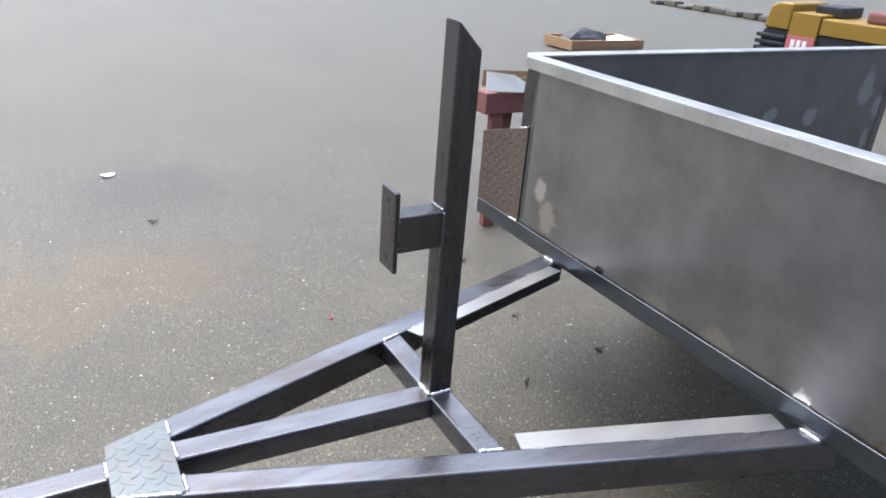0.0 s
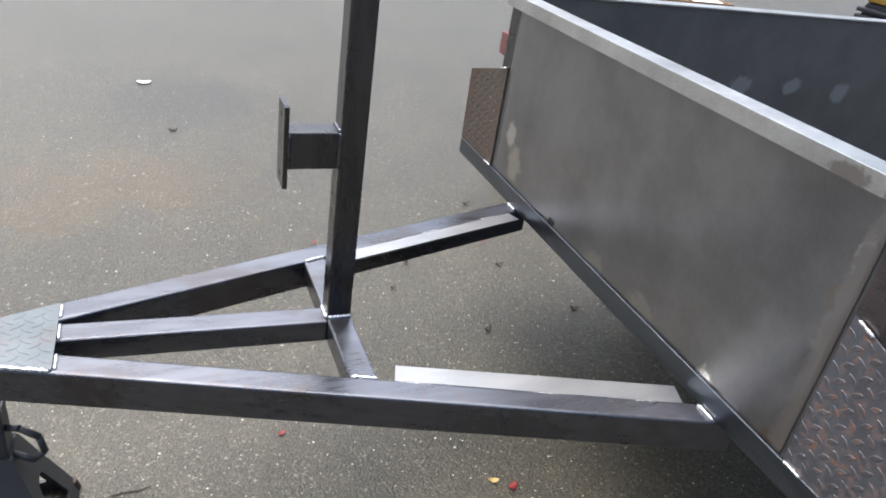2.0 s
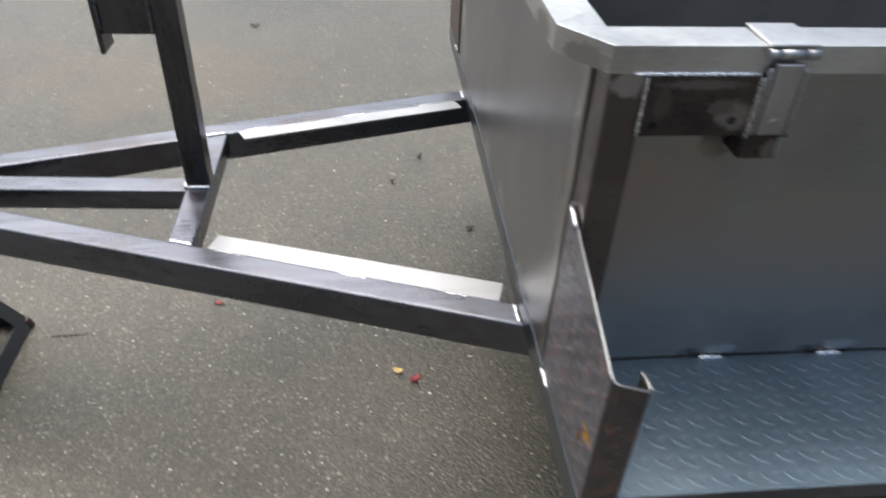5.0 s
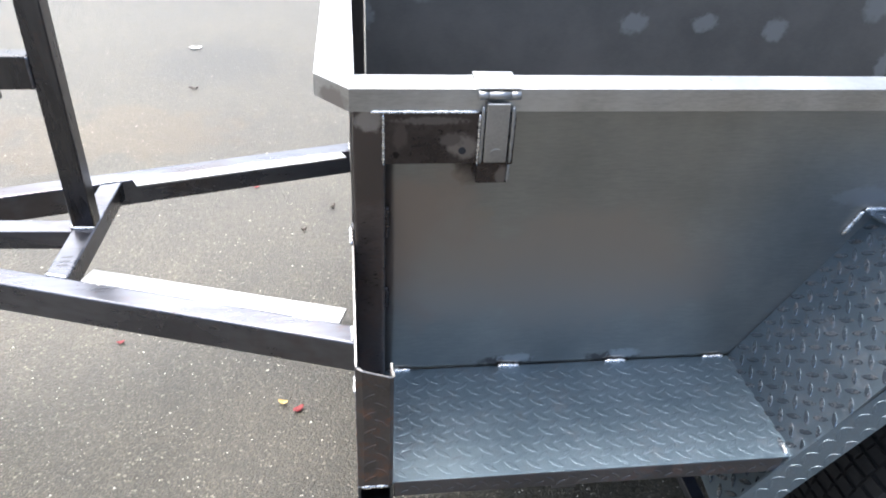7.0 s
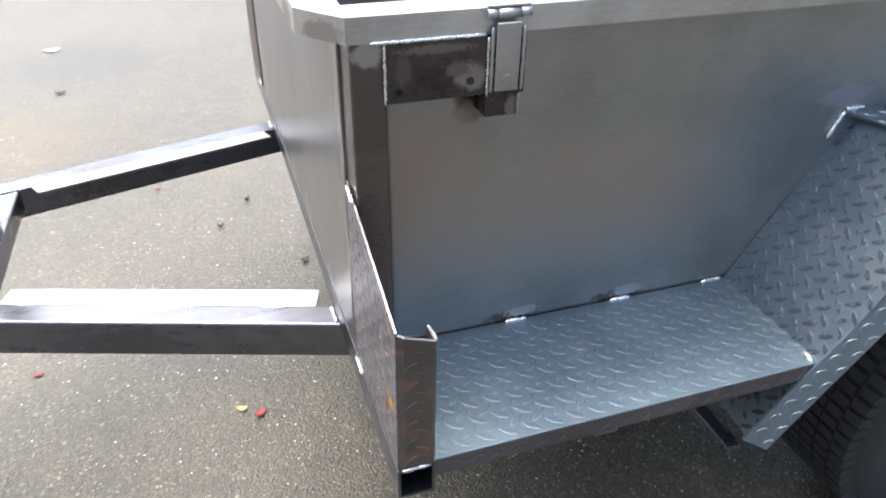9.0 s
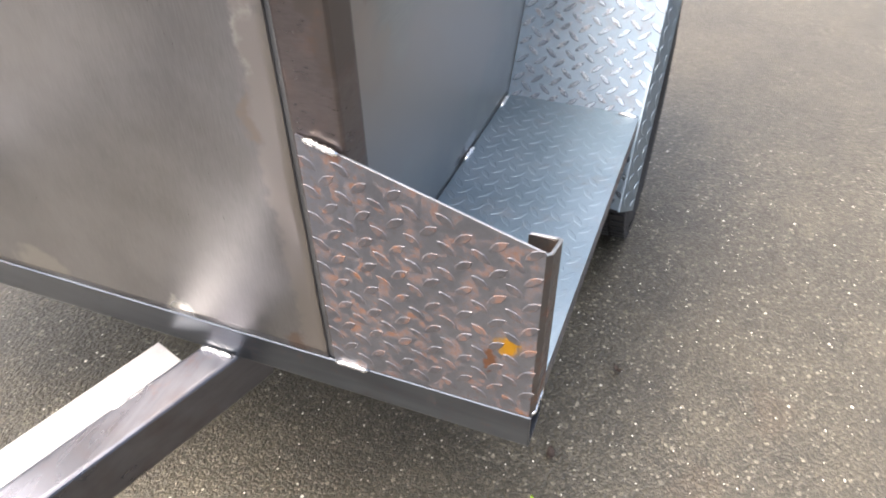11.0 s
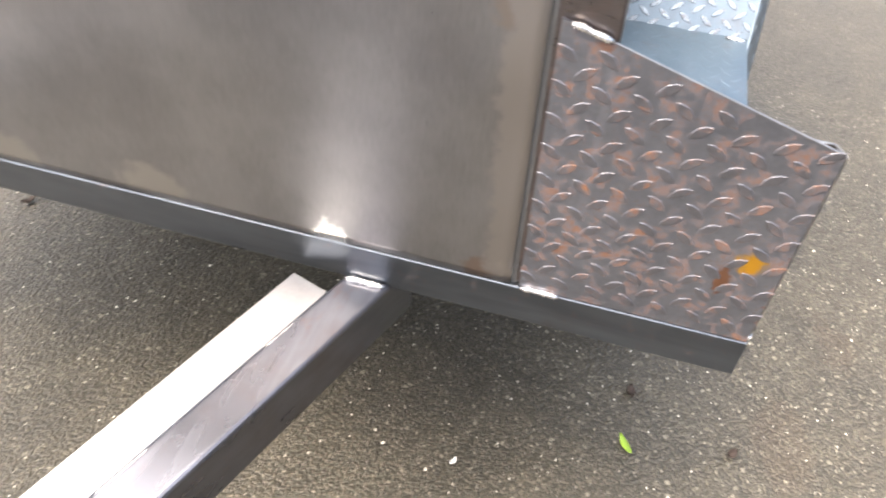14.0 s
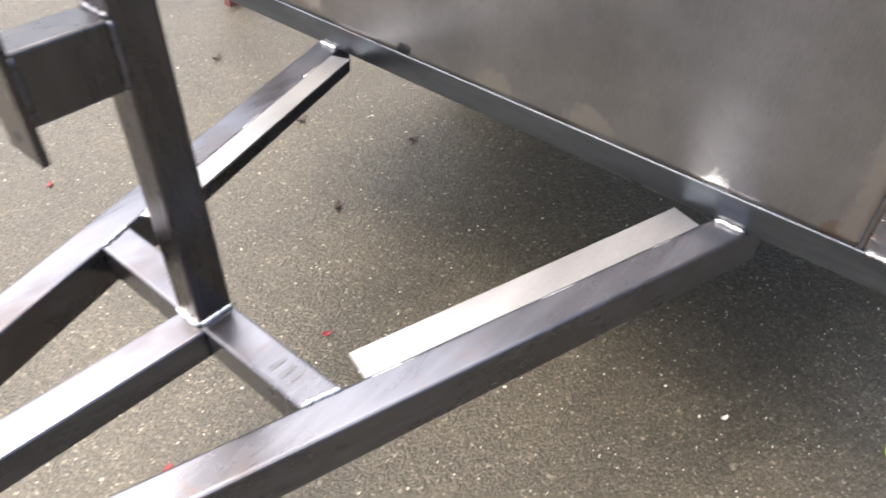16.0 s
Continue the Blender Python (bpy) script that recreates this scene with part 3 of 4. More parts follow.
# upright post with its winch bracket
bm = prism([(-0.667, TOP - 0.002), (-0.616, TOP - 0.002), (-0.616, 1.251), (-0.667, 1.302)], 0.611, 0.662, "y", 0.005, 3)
part("post", bm, M_POST_SHADED, trailer, "upright dark steel post with a slanted top")
part("bracket_arm", bar((-0.660, 0.637, 0.917), (-0.764, 0.637, 0.917), 0.050, 0.074, 0.004), M_POST_SHADED, trailer, "short steel bracket arm")
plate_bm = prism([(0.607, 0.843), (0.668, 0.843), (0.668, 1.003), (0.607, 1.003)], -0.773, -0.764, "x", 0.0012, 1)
plate_ob = part("bracket_plate", plate_bm, M_POST_SHADED, trailer, "drilled flat bracket plate")
for z in (0.866, 0.982):
    part("bolt_hole", rod((-0.7735, 0.637, z), (-0.7725, 0.637, z), 0.006), M_BLACK, plate_ob, "dark drilled hole")
for a, b in (((-0.668, 0.614, 0.955), (-0.668, 0.660, 0.955)), ((-0.668, 0.611, 0.883), (-0.668, 0.611, 0.953)), ((-0.763, 0.611, 0.886), (-0.763, 0.611, 0.951))):
    part("bracket_weld", bead(a, b, 0.004, 5), M_TUBE, trailer, "dull weld bead")
for k, (y0, y1) in enumerate(((0.452, 0.460), (0.466, 0.478), (0.484, 0.496))):
    part("pen_mark", brick(-0.654, -0.630, y0, y1 - 0.004, TOP - 0.001, TOP - 0.0004), M_INK, trailer, "faded marker bar")

# ---- trailer: front ----
part("front_rail", bar((0.0265, -0.252, RAIL - 0.0265), (0.0265, 1.498, RAIL - 0.0265), 0.052, 0.053, 0.0028, 0.004), M_RAIL, trailer, "dark steel front rail with open ends")


def pucker(s, t):
    """Weld pull along the lower edge, and the rolled edges of the sheet."""
    d = 0.0
    for at in (0.03, 0.175, 0.36, 0.52, 0.68, 0.88):
        d -= 0.00036 * math.exp(-((s - at) / 0.035) ** 2 - (t / 0.10) ** 2)
    d -= 0.004 * math.exp(-(s / 0.02) ** 2)
    for at, up, deep in ((0.978, 0.16, 0.0013), (0.985, 0.34, -0.0020), (0.972, 0.50, 0.0019), (0.984, 0.66, -0.0017), (0.962, 0.80, 0.0016), (0.955, 0.93, -0.0012)):
        d += deep * math.exp(-((s - at) / 0.016) ** 2 - ((t - up) / 0.07) ** 2)
    return d


part("front_panel", sheet((0.002, 1.250, RAIL + 0.001), (0, -1.250, 0), (0, 0, 0.519), 110, 44, 0.003, 0.0022, 3.0, pucker), M_PANEL, trailer, "brushed brownish-grey sheet steel front panel")


def corner_post(y0, y1):
    part("corner_post", brick(0.0055, 0.050, y0, y1, RAIL + 0.001, 1.107 if y0 > 0.5 else 1.120, 0.005, 3), M_WARM if y0 < 0.5 else M_POST_SHADED, trailer, "square steel corner post")


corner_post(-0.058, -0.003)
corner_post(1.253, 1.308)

# tread-plate wings beside the panel, folded round the outer edge
for side in (1, -1):
    def yy(v):
        return v if side == 1 else 1.25 - v
    outline = [(-0.010, RAIL + 0.002), (-0.250, RAIL + 0.002), (-0.254, 0.823), (-0.010, 0.898)]
    place = frame_of((0.001, 0, 0), (0, -1, 0), (0, 0, 1))
    if side == 1:
        wing = tread("front_wing", [(-y, z) for y, z in outline], place, 0.0028, M_TREAD_RUST, trailer, "rusty tread-plate end wing", 1.0, (0.026, 0.001), 0.0006, True, M_LUG_RUST)
    else:
        wing = tread("front_wing", [(-yy(y), z) for y, z in outline][::-1], place, 0.004, M_WING_BROWN, trailer, "brown rusted tread-plate end wing", 1.0, (0.016, 0.008), 0.0006)
    lean = [(0.250, RAIL + 0.002), (0.254, 0.820)]
    fold = bmesh.new()
    path = [(0.0015, 0.0), (0.010, 0.0045), (0.047, 0.0045), (0.052, 0.0), (0.050, -0.026)]
    rows = []
    for lift in (0.0, 0.0035):
        for x, out in path:
            rows.append([fold.verts.new((x if lift == 0 else min(max(x, 0.005), 0.0485), yy(-(y + out - lift)), z - (0.35 * x if z > 0.7 else 0.0))) for y, z in lean])
    half = len(path)
    for k in range(half - 1):
        fold.faces.new((rows[k][0], rows[k + 1][0], rows[k + 1][1], rows[k][1]))
        fold.faces.new((rows[half + k + 1][0], rows[half + k][0], rows[half + k][1], rows[half + k + 1][1]))
        fold.faces.new((rows[k][1], rows[k + 1][1], rows[half + k + 1][1], rows[half + k][1]))
        fold.faces.new((rows[k][0], rows[half + k][0], rows[half + k + 1][0], rows[k + 1][0]))
    fold.faces.new((rows[half - 1][0], rows[2 * half - 1][0], rows[2 * half - 1][1], rows[half - 1][1]))
    bmesh.ops.recalc_face_normals(fold, faces=fold.faces)
    fold_ob = part("fold", fold, M_LIP, wing, "rust-brown folded edge of the wing")
    if side == 1:
        bm = bmesh.new()
        for cu, cv, ang in lug_places([(0.006, 0.596), (0.052, 0.596), (0.052, 0.806), (0.006, 0.806)], 1.0, start=(0.012, 0.010)):
            lug(bm, cu, cv, ang, 0.0007, 0.85)
        bm.transform(frame_of((0.0, -0.2444, 0.0), (1, 0, 0), (0, -0.017, 1)))
        tagged(part("lug_pattern", bm, M_LIP, fold_ob), "", "", "", "stuff")
    part("sheared_edge", bar((0.0023, yy(-0.056), 0.8842), (0.0023, yy(-0.2535), 0.8235), 0.0026, 0.0009, 0.0003), M_LEAF, wing, "bright sheared top edge")
    tips = [Vector((x + 0.0015 * (k < 3), yy(-(0.254 + out - 0.0016)), 0.8207 - 0.35 * x)) for k, (x, out) in enumerate(path)]
    part("fold_edge", join(*[bar(a, b, 0.0036, 0.0012, 0.0004) for a, b in zip(tips, tips[1:])]), M_LEAF, wing, "bright sheared edge of the fold")
    for a, b in (((0.0, yy(-0.018), 0.896), (0.0, yy(-0.054), 0.885)), ((-0.001, yy(-0.012), RAIL + 0.002), (-0.001, yy(-0.055), RAIL + 0.001)), ((0.006, yy(-0.253), RAIL + 0.002), (0.046, yy(-0.253), RAIL + 0.002))):
        part("wing_weld", bead(a, b, 0.0034, 3), M_WELD, wing, "silvery weld bead")

# ---- trailer: rim ----
RZ0, RZ1 = 1.096, 1.128
FLANGE = 0.005


def angle_rim(name, outer, inner, label):
    """Angle section along a plan line: a flat top flange and a leg down its outer edge; the rim falls a little towards the far side."""
    leg = [Vector(p).lerp(Vector(q), 0.09) for p, q in zip(outer, inner)]
    bm = join(prism(list(outer) + list(inner)[::-1], RZ1 - FLANGE, RZ1, "z", 0.0010, 2),
              prism(list(outer) + [tuple(p) for p in leg[::-1]], RZ0, RZ1 - FLANGE + 0.0008, "z"))
    for v in bm.verts:
        v.co.z -= 0.014 * v.co.y / 1.31
    return part(name, bm, M_RIM, trailer, label)


angle_rim("rim_front", ((-0.046, 0.004), (-0.046, 1.246)), ((0.010, 0.050), (0.010, 1.200)), "pale angle rim along the front")
angle_rim("rim_corner", ((-0.046, 0.0035), (0.002, -0.0607), (0.054, -0.0607)), ((0.010, 0.0495), (0.010, -0.0032), (0.054, -0.0032)), "mitred rim corner")
angle_rim("rim_corner", ((-0.046, 1.2465), (0.002, 1.3107), (0.054, 1.3107)), ((0.010, 1.2005), (0.010, 1.2532), (0.054, 1.2532)), "mitred rim corner")
angle_rim("rim_side", ((0.0505, -0.061), (1.86, -0.061)), ((0.0505, -0.003), (1.86, -0.003)), "pale angle rim along the side")
angle_rim("rim_side", ((0.0505, 1.311), (1.86, 1.311)), ((0.0505, 1.254), (1.86, 1.254)), "pale angle rim along the side")

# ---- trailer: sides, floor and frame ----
part("side_panel", sheet((0.050, -0.006, RAIL + 0.001), (1.806, 0, 0), (0, 0, 0.533), 100, 32, 0.003, 0.0025, 9.0), M_SIDE, trailer, "grey sheet steel side panel with weld marks and a painted warm reflection")
# Inner faces, far side and floor share one steel darker than the outer sheets.
part("side_inner_face", brick(0.055, 1.855, -0.0025, -0.0005, 0.53, 1.120), M_INNER, trailer, "dark inner face of the side")
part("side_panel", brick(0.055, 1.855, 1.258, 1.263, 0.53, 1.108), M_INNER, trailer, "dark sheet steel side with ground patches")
part("front_inner_face", brick(0.006, 0.008, -0.006, 1.256, 0.53, 1.107), M_INNER, trailer, "dark inner face of the front")
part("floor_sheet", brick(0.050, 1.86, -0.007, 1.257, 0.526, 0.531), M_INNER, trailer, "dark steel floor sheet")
part("rear_post", brick(1.8605, 1.910, -0.058, -0.008, 0.526, RZ1, 0.005), M_TUBE, trailer, "square steel rear post")
part("rear_post", brick(1.8605, 1.910, 1.258, 1.308, 0.526, 1.113, 0.005), M_TUBE, trailer, "square steel rear post")
part("rear_rail", brick(1.862, 1.912, -0.007, 1.257, 0.475, 0.525, 0.005), M_TUBE, trailer, "steel rear rail")
for y in (0.0, 1.20):
    part("frame_rail", brick(0.36, 1.861, y, y + 0.05, 0.474, 0.525, 0.005), M_TUBE, trailer, "steel frame rail")
for x in (0.58, 1.30):
    part("floor_bearer", brick(x, x + 0.05, 0.051, 1.199, 0.474, 0.525, 0.005), M_TUBE, trailer, "steel floor bearer")
for x in (0.45, 0.62, 0.80, 0.99, 1.18):
    part("floor_weld", bead((x, 1.256, 0.532), (x + 0.035, 1.256, 0.532), 0.005, int(x * 100)), M_WELD, trailer, "silvery weld bead")

# bracket, hinge and its leaf on the near side
part("bracket_strip", prism([(0.047, 1.020), (0.177, 1.020), (0.177, 1.095), (0.047, 1.095)], -0.062, -0.056, "y", 0.001, 1), M_BURNT, trailer, "heat-stained flat bracket")
part("strip_hole", rod((0.156, -0.0626, 1.040), (0.156, -0.0610, 1.040), 0.0055), M_BLACK, trailer, "drilled hole")
for a, b in (((0.030, -0.062, 1.0965), (0.177, -0.062, 1.0965)), ((0.047, -0.061, 1.018), (0.047, -0.061, 1.094)), ((0.178, -0.064, 1.018), (0.178, -0.064, 1.094))):
    part("strip_weld", bead(a, b, 0.0022, 4), M_WELD, trailer, "thin weld bead")
part("hinge_stub", bar((0.202, -0.036, 0.988), (0.202, -0.036, 1.088), 0.046, 0.046, 0.004, 0.003), M_BURNT, trailer, "short square stub tube")
hinge = part("hinge_leaf", prism([(0.185, 1.026), (0.217, 1.026), (0.217, 1.112), (0.185, 1.112)], -0.073, -0.067, "y", 0.0012, 1), M_LEAF, trailer, "bright steel hinge leaf hanging down")
part("hinge_bolt", rod((0.202, -0.0745, 1.040), (0.202, -0.072, 1.040), 0.0075, None, 20), M_LEAF, hinge, "bolt head")
part("hinge_knuckle", join(*[rod((a, -0.066, 1.1215), (b, -0.066, 1.1215), 0.0062) for a, b in ((0.173, 0.1865), (0.1870, 0.2160), (0.2165, 0.230))]), M_LEAF, hinge, "round hinge barrel")
part("hinge_plate", prism([(0.173, -0.067), (0.230, -0.067), (0.230, -0.001), (0.173, -0.001)], RZ1 + 0.0005, RZ1 + 0.0045, "z", 0.001, 1), M_RIM, hinge, "flat hinge plate on the rim")
for x, r, seed in ((0.2225, 0.0032, 8), (0.1815, 0.0028, 9)):
    part("hinge_weld", bead((x, -0.068, 1.024), (x, -0.068, 1.106), r, seed), M_LEAF, hinge, "dull grey weld bead")
part("stub_weld", bead((0.2235, -0.060, 0.990), (0.2235, -0.060, 1.018), 0.0024, 3), M_LEAF, trailer, "dull grey weld bead")
for z0, z1 in ((0.868, 0.926), (0.735, 0.776)):
    part("seam_weld", bead((0.0535, -0.0095, z0), (0.0535, -0.0095, z1), 0.0055, int(z0 * 100)), M_BURNT, trailer, "dark weld bead on the seam")
part("hinge_backing", brick(0.180, 0.228, -0.0665, -0.060, 1.020, 1.092, 0.002), M_BURNT, trailer, "dark backing plate")

# ---- trailer: step, fender and wheel ----
for side in (1, -1):
    def yy(v):
        return v if side == 1 else 1.25 - v
    INN_EDGE = -0.007 if side == 1 else -0.0145
    place = frame_of((0, 0, RAIL + 0.006), (1, 0, 0), (0, 1, 0))
    step_outline = [(0.050, -0.251), (0.690, -0.251), (0.704, INN_EDGE), (0.050, INN_EDGE)]
    if side == -1:
        step_outline = [(x, yy(y)) for x, y in step_outline][::-1]
    step = tread("step_plate", step_outline, place, 0.004, M_STEP, trailer, "blue-grey tread-plate step", -1.0, (0.012, 0.016), 0.00032)
    part("step_lip", brick(0.054, 0.672, yy(-0.2515), yy(-0.2475), RAIL - 0.026, RAIL + 0.0055, 0.0012, 1), M_FOLD, step, "rusty folded step edge with a painted ground reflection")
    if side == 1:
        bm = bmesh.new()
        for cu, cv, ang in lug_places([(0.058, RAIL - 0.026), (0.668, RAIL - 0.026), (0.668, RAIL + 0.004), (0.058, RAIL + 0.004)], 1.0, (0.0347, 0.0165), start=(0.010, 0.008)):
            lug(bm, cu, cv, ang, 0.0006, 0.62)
        bm.transform(frame_of((0.0, -0.2515, 0.0), (1, 0, 0), (0, 0, 1)))
        tagged(part("lug_pattern", bm, M_FOLD, step), "", "", "", "stuff")
    part("step_bearer", brick(0.30, 0.34, yy(-0.246), yy(0.0), RAIL - 0.040, RAIL + 0.001, 0.003), M_TUBE, step, "steel step bearer")
    for x in (0.056, 0.252, 0.452, 0.640):
        part("step_weld", bead((x, yy(INN_EDGE - 0.0025), RAIL + 0.007), (x + 0.042, yy(INN_EDGE - 0.0025), RAIL + 0.007), 0.0048, int(x * 1000)), M_WELD, step, "silvery weld bead")
    # fender: sloping front, level top, sloping rear, with a skirt along the outer edge
    low_in, low_out = Vector((0.632, yy(INN_EDGE), 0.455)), Vector((0.582, yy(-0.254), 0.455))
    top_in, top_out = Vector((0.850, yy(INN_EDGE), 0.900)), Vector((0.912, yy(-0.258), 0.900))
    rise = (top_in + top_out - low_in - low_out) / 2
    m = frame_of((low_in + low_out) / 2, (0, -1, 0), rise)
    inv = m.inverted()
    pts = [inv @ p for p in (low_in, low_out, top_out, top_in)]
    flat = [(p.x, p.y) for p in pts]
    fender = tread("fender_front", flat if side == 1 else flat[::-1], m, 0.004, M_TREAD, trailer, "tread-plate sloping fender front", 1.0, (0.014, 0.012), 0.0019, False, M_TREAD_LUG)
    ends = [low_out, top_out, Vector((1.46, top_out.y, 0.900)), Vector((1.80, low_out.y, 0.42))]
    drop = [Vector((dx, -0.019 * side, dz)) for dx, dz in ((0.036, -0.016), (0.018, -0.038), (-0.018, -0.038), (-0.036, -0.016))]
    for k in range(3):
        skirt = bmesh.new()
        q = [ends[k], ends[k + 1], ends[k + 1] + drop[k + 1], ends[k] + drop[k]]
        a = [skirt.verts.new(p) for p in q]
        b = [skirt.verts.new(p + Vector((0, 0.004 * side, 0))) for p in q]
        skirt.faces.new(a), skirt.faces.new(b)
        for i in range(4):
            skirt.faces.new((a[i], a[(i + 1) % 4], b[(i + 1) % 4], b[i]))
        bmesh.ops.recalc_face_normals(skirt, faces=skirt.faces)
        skirt_ob = part("fender_skirt", skirt, M_TREAD, trailer, "blue-grey flared fender edge")
        if side == 1 and k == 0:
            bm = bmesh.new()
            for i in range(1, int((ends[1] - ends[0]).length / 0.0165)):
                lug(bm, i * 0.0165, -0.013, 38 if i % 2 else -38, 0.0010, 0.72)
                lug(bm, i * 0.0165 + 0.006, -0.036, -38 if i % 2 else 38, 0.0010, 0.72)
            bm.transform(frame_of(ends[0], ends[1] - ends[0], -drop[0]))
            tagged(part("lug_pattern", bm, M_TREAD, skirt_ob), "", "", "", "stuff")
    tread("fender_top", [(0.850, yy(INN_EDGE)), (0.912, yy(-0.258)), (1.46, yy(-0.258)), (1.46, yy(INN_EDGE))][::side], Matrix.Translation((0, 0, 0.900)), 0.004, M_TREAD, trailer,
          "level tread-plate fender top", 1.0, (0.01, 0.01), 0.0011, False, M_TREAD_LUG)
    part("fender_rear", prism([(1.46, 0.900), (1.80, 0.42), (1.796, 0.418), (1.458, 0.894)], yy(INN_EDGE), yy(-0.253), "y"), M_TREAD, trailer, "sloping fender rear")
    for a, b in (((0.682, yy(-0.215), RAIL + 0.008), (0.679, yy(-0.248), RAIL + 0.006)), ((0.702, yy(-0.018), RAIL + 0.008), (0.698, yy(-0.030), RAIL + 0.008)), ((0.708, yy(INN_EDGE - 0.003), 0.600), (0.720, yy(INN_EDGE - 0.003), 0.626)), ((0.826, yy(INN_EDGE - 0.003), 0.852), (0.849, yy(INN_EDGE - 0.003), 0.900)), ((0.850, yy(INN_EDGE - 0.003), 0.903), (0.89, yy(INN_EDGE - 0.003), 0.903))):
        part("fender_weld", bead(a, b, 0.0045, 6), M_WELD, fender, "silvery weld bead")

    # wheel: a treaded tyre on a dished rim
    WX, WR, OUT, INN = 1.20, 0.330, -0.240, -0.050
    wheel = new("wheel")
    wheel.parent = trailer
    wheel.location = (WX, yy((OUT + INN) / 2), WR)
    half_w = (INN - OUT) / 2
    tyre = bmesh.new()
    profile = [(0.205, -half_w * 0.78), (0.235, -half_w * 0.98), (0.285, -half_w), (0.312, -half_w * 0.92), (0.322, -half_w * 0.78),
               (0.324, half_w * 0.78), (0.312, half_w * 0.92), (0.285, half_w), (0.235, half_w * 0.98), (0.205, half_w * 0.78)]
    n = 72
    rings = [[tyre.verts.new((r * math.cos(k * math.tau / n), w, r * math.sin(k * math.tau / n))) for r, w in profile] for k in range(n)]
    for k in range(n):
        a, b = rings[k], rings[(k + 1) % n]
        for i in range(len(profile) - 1):
            tyre.faces.new((a[i], a[i + 1], b[i + 1], b[i])).smooth = True
    blocks = bmesh.new()
    for k in range(n):
        for w0, w1 in ((-0.98, -0.62), (-0.56, -0.22), (-0.16, 0.16), (0.22, 0.56), (0.62, 0.98)):
            a0 = (k + (0.5 if abs(w0 + w1) < 0.9 else 0.0)) * math.tau / n
            a1 = a0 + 0.68 * math.tau / n
            low = 0.300 if abs(w0 + w1) > 1.5 else 0.318
            box = [[blocks.verts.new((r * math.cos(a), w * half_w, r * math.sin(a))) for a, w in ((a0, w0), (a1, w0), (a1, w1), (a0, w1))] for r in (low, 0.330)]
            blocks.faces.new(box[1])
            for i in range(4):
                j = (i + 1) % 4
                blocks.faces.new((box[0][i], box[0][j], box[1][j], box[1][i]))
    bmesh.ops.recalc_face_normals(tyre, faces=tyre.faces)
    part("tyre", tyre, M_RUBBER, wheel, "black treaded tyre")
    bmesh.ops.recalc_face_normals(blocks, faces=blocks.faces)
    tagged(part("tread_pattern", blocks, M_RUBBER, wheel), "", "", "", "stuff")
    rim = bmesh.new()
    s = -1 if side == 1 else 1
    profile = [(0.207, s * half_w * 0.80), (0.196, s * half_w * 0.76), (0.186, s * half_w * 0.40), (0.150, s * half_w * 0.30), (0.09, s * half_w * 0.52), (0.045, s * half_w * 0.50), (0.040, s * half_w * 0.8), (0.001, s * half_w * 0.82)]
    rings = [[rim.verts.new((r * math.cos(k * math.tau / 40), w, r * math.sin(k * math.tau / 40))) for r, w in profile] for k in range(40)]
    for k in range(40):
        a, b = rings[k], rings[(k + 1) % 40]
        for i in range(len(profile) - 1):
            rim.faces.new((a[i], a[i + 1], b[i + 1], b[i])).smooth = True
    bmesh.ops.recalc_face_normals(rim, faces=rim.faces)
    part("rim", rim, M_WHEEL, wheel, "grey steel wheel disc")
    part("spring_hanger", brick(0.615, 0.642, yy(-0.205), yy(-0.012), 0.350, 0.370, 0.003), M_TUBE, trailer, "short bright steel hanger bar")
    part("hanger_leg", brick(0.615, 0.645, yy(INN_EDGE - 0.003), yy(0.012), 0.350, 0.474, 0.003), M_TUBE, trailer, "steel hanger leg")
part("axle", bar((1.20, -0.04, 0.33), (1.20, 1.29, 0.33), 0.05, 0.05, 0.005), M_TUBE, trailer, "square steel axle")
for y in (0.0, 1.20):
    part("axle_mount", brick(1.17, 1.23, y + 0.005, y + 0.045, 0.354, 0.475, 0.004), M_TUBE, trailer, "steel axle mount")

# ---- jack stand under the tongue ----
CX, CY = -1.325, 0.645
stand = thing("jack_stand", CX, CY, 0.0, "worn grey cast jack stand propping up the tongue", "jack stand")
FOOT, NECK, HIGH = 0.128, 0.038, 0.27


def curved(points, radius, steps=5):
    """A closed outline with its corners rounded."""
    out = []
    for k, p in enumerate(points):
        p, a, b = Vector(p), Vector(points[k - 1]), Vector(points[(k + 1) % len(points)])
        p0, p1 = p + (a - p).normalized() * radius, p + (b - p).normalized() * radius
        for i in range(steps):
            f = i / (steps - 1)
            out.append(p0.lerp(p, f).lerp(p.lerp(p1, f), f))
    return out


def side_plate(turn):
    """One sloping side of the stand with a rounded window cut through it."""
    slope = math.hypot(HIGH, FOOT - NECK)
    outer = curved([(-FOOT, 0.0), (FOOT, 0.0), (NECK, slope), (-NECK, slope)], 0.016)
    inner = curved([(-FOOT + 0.060, 0.046), (FOOT - 0.060, 0.046), (NECK - 0.016, slope * 0.62), (-NECK + 0.016, slope * 0.62)], 0.014)
    bm = bmesh.new()
    m = Matrix.Rotation(turn, 4, "Z") @ Matrix.Translation((0, -FOOT, 0)) @ Matrix.Rotation(math.atan2(HIGH, FOOT - NECK), 4, "X")
    loops = [[bm.verts.new(m @ Vector((p.x, p.y, h))) for p in loop] for loop, h in ((outer, 0.0), (inner, 0.0), (inner, -0.006), (outer, -0.006))]
    for a, b in zip(loops, loops[1:] + loops[:1]):
        for i in range(len(a)):
            bm.faces.new((a[i], a[(i + 1) % len(a)], b[(i + 1) % len(a)], b[i]))
    bmesh.ops.recalc_face_normals(bm, faces=bm.faces)
    return bm


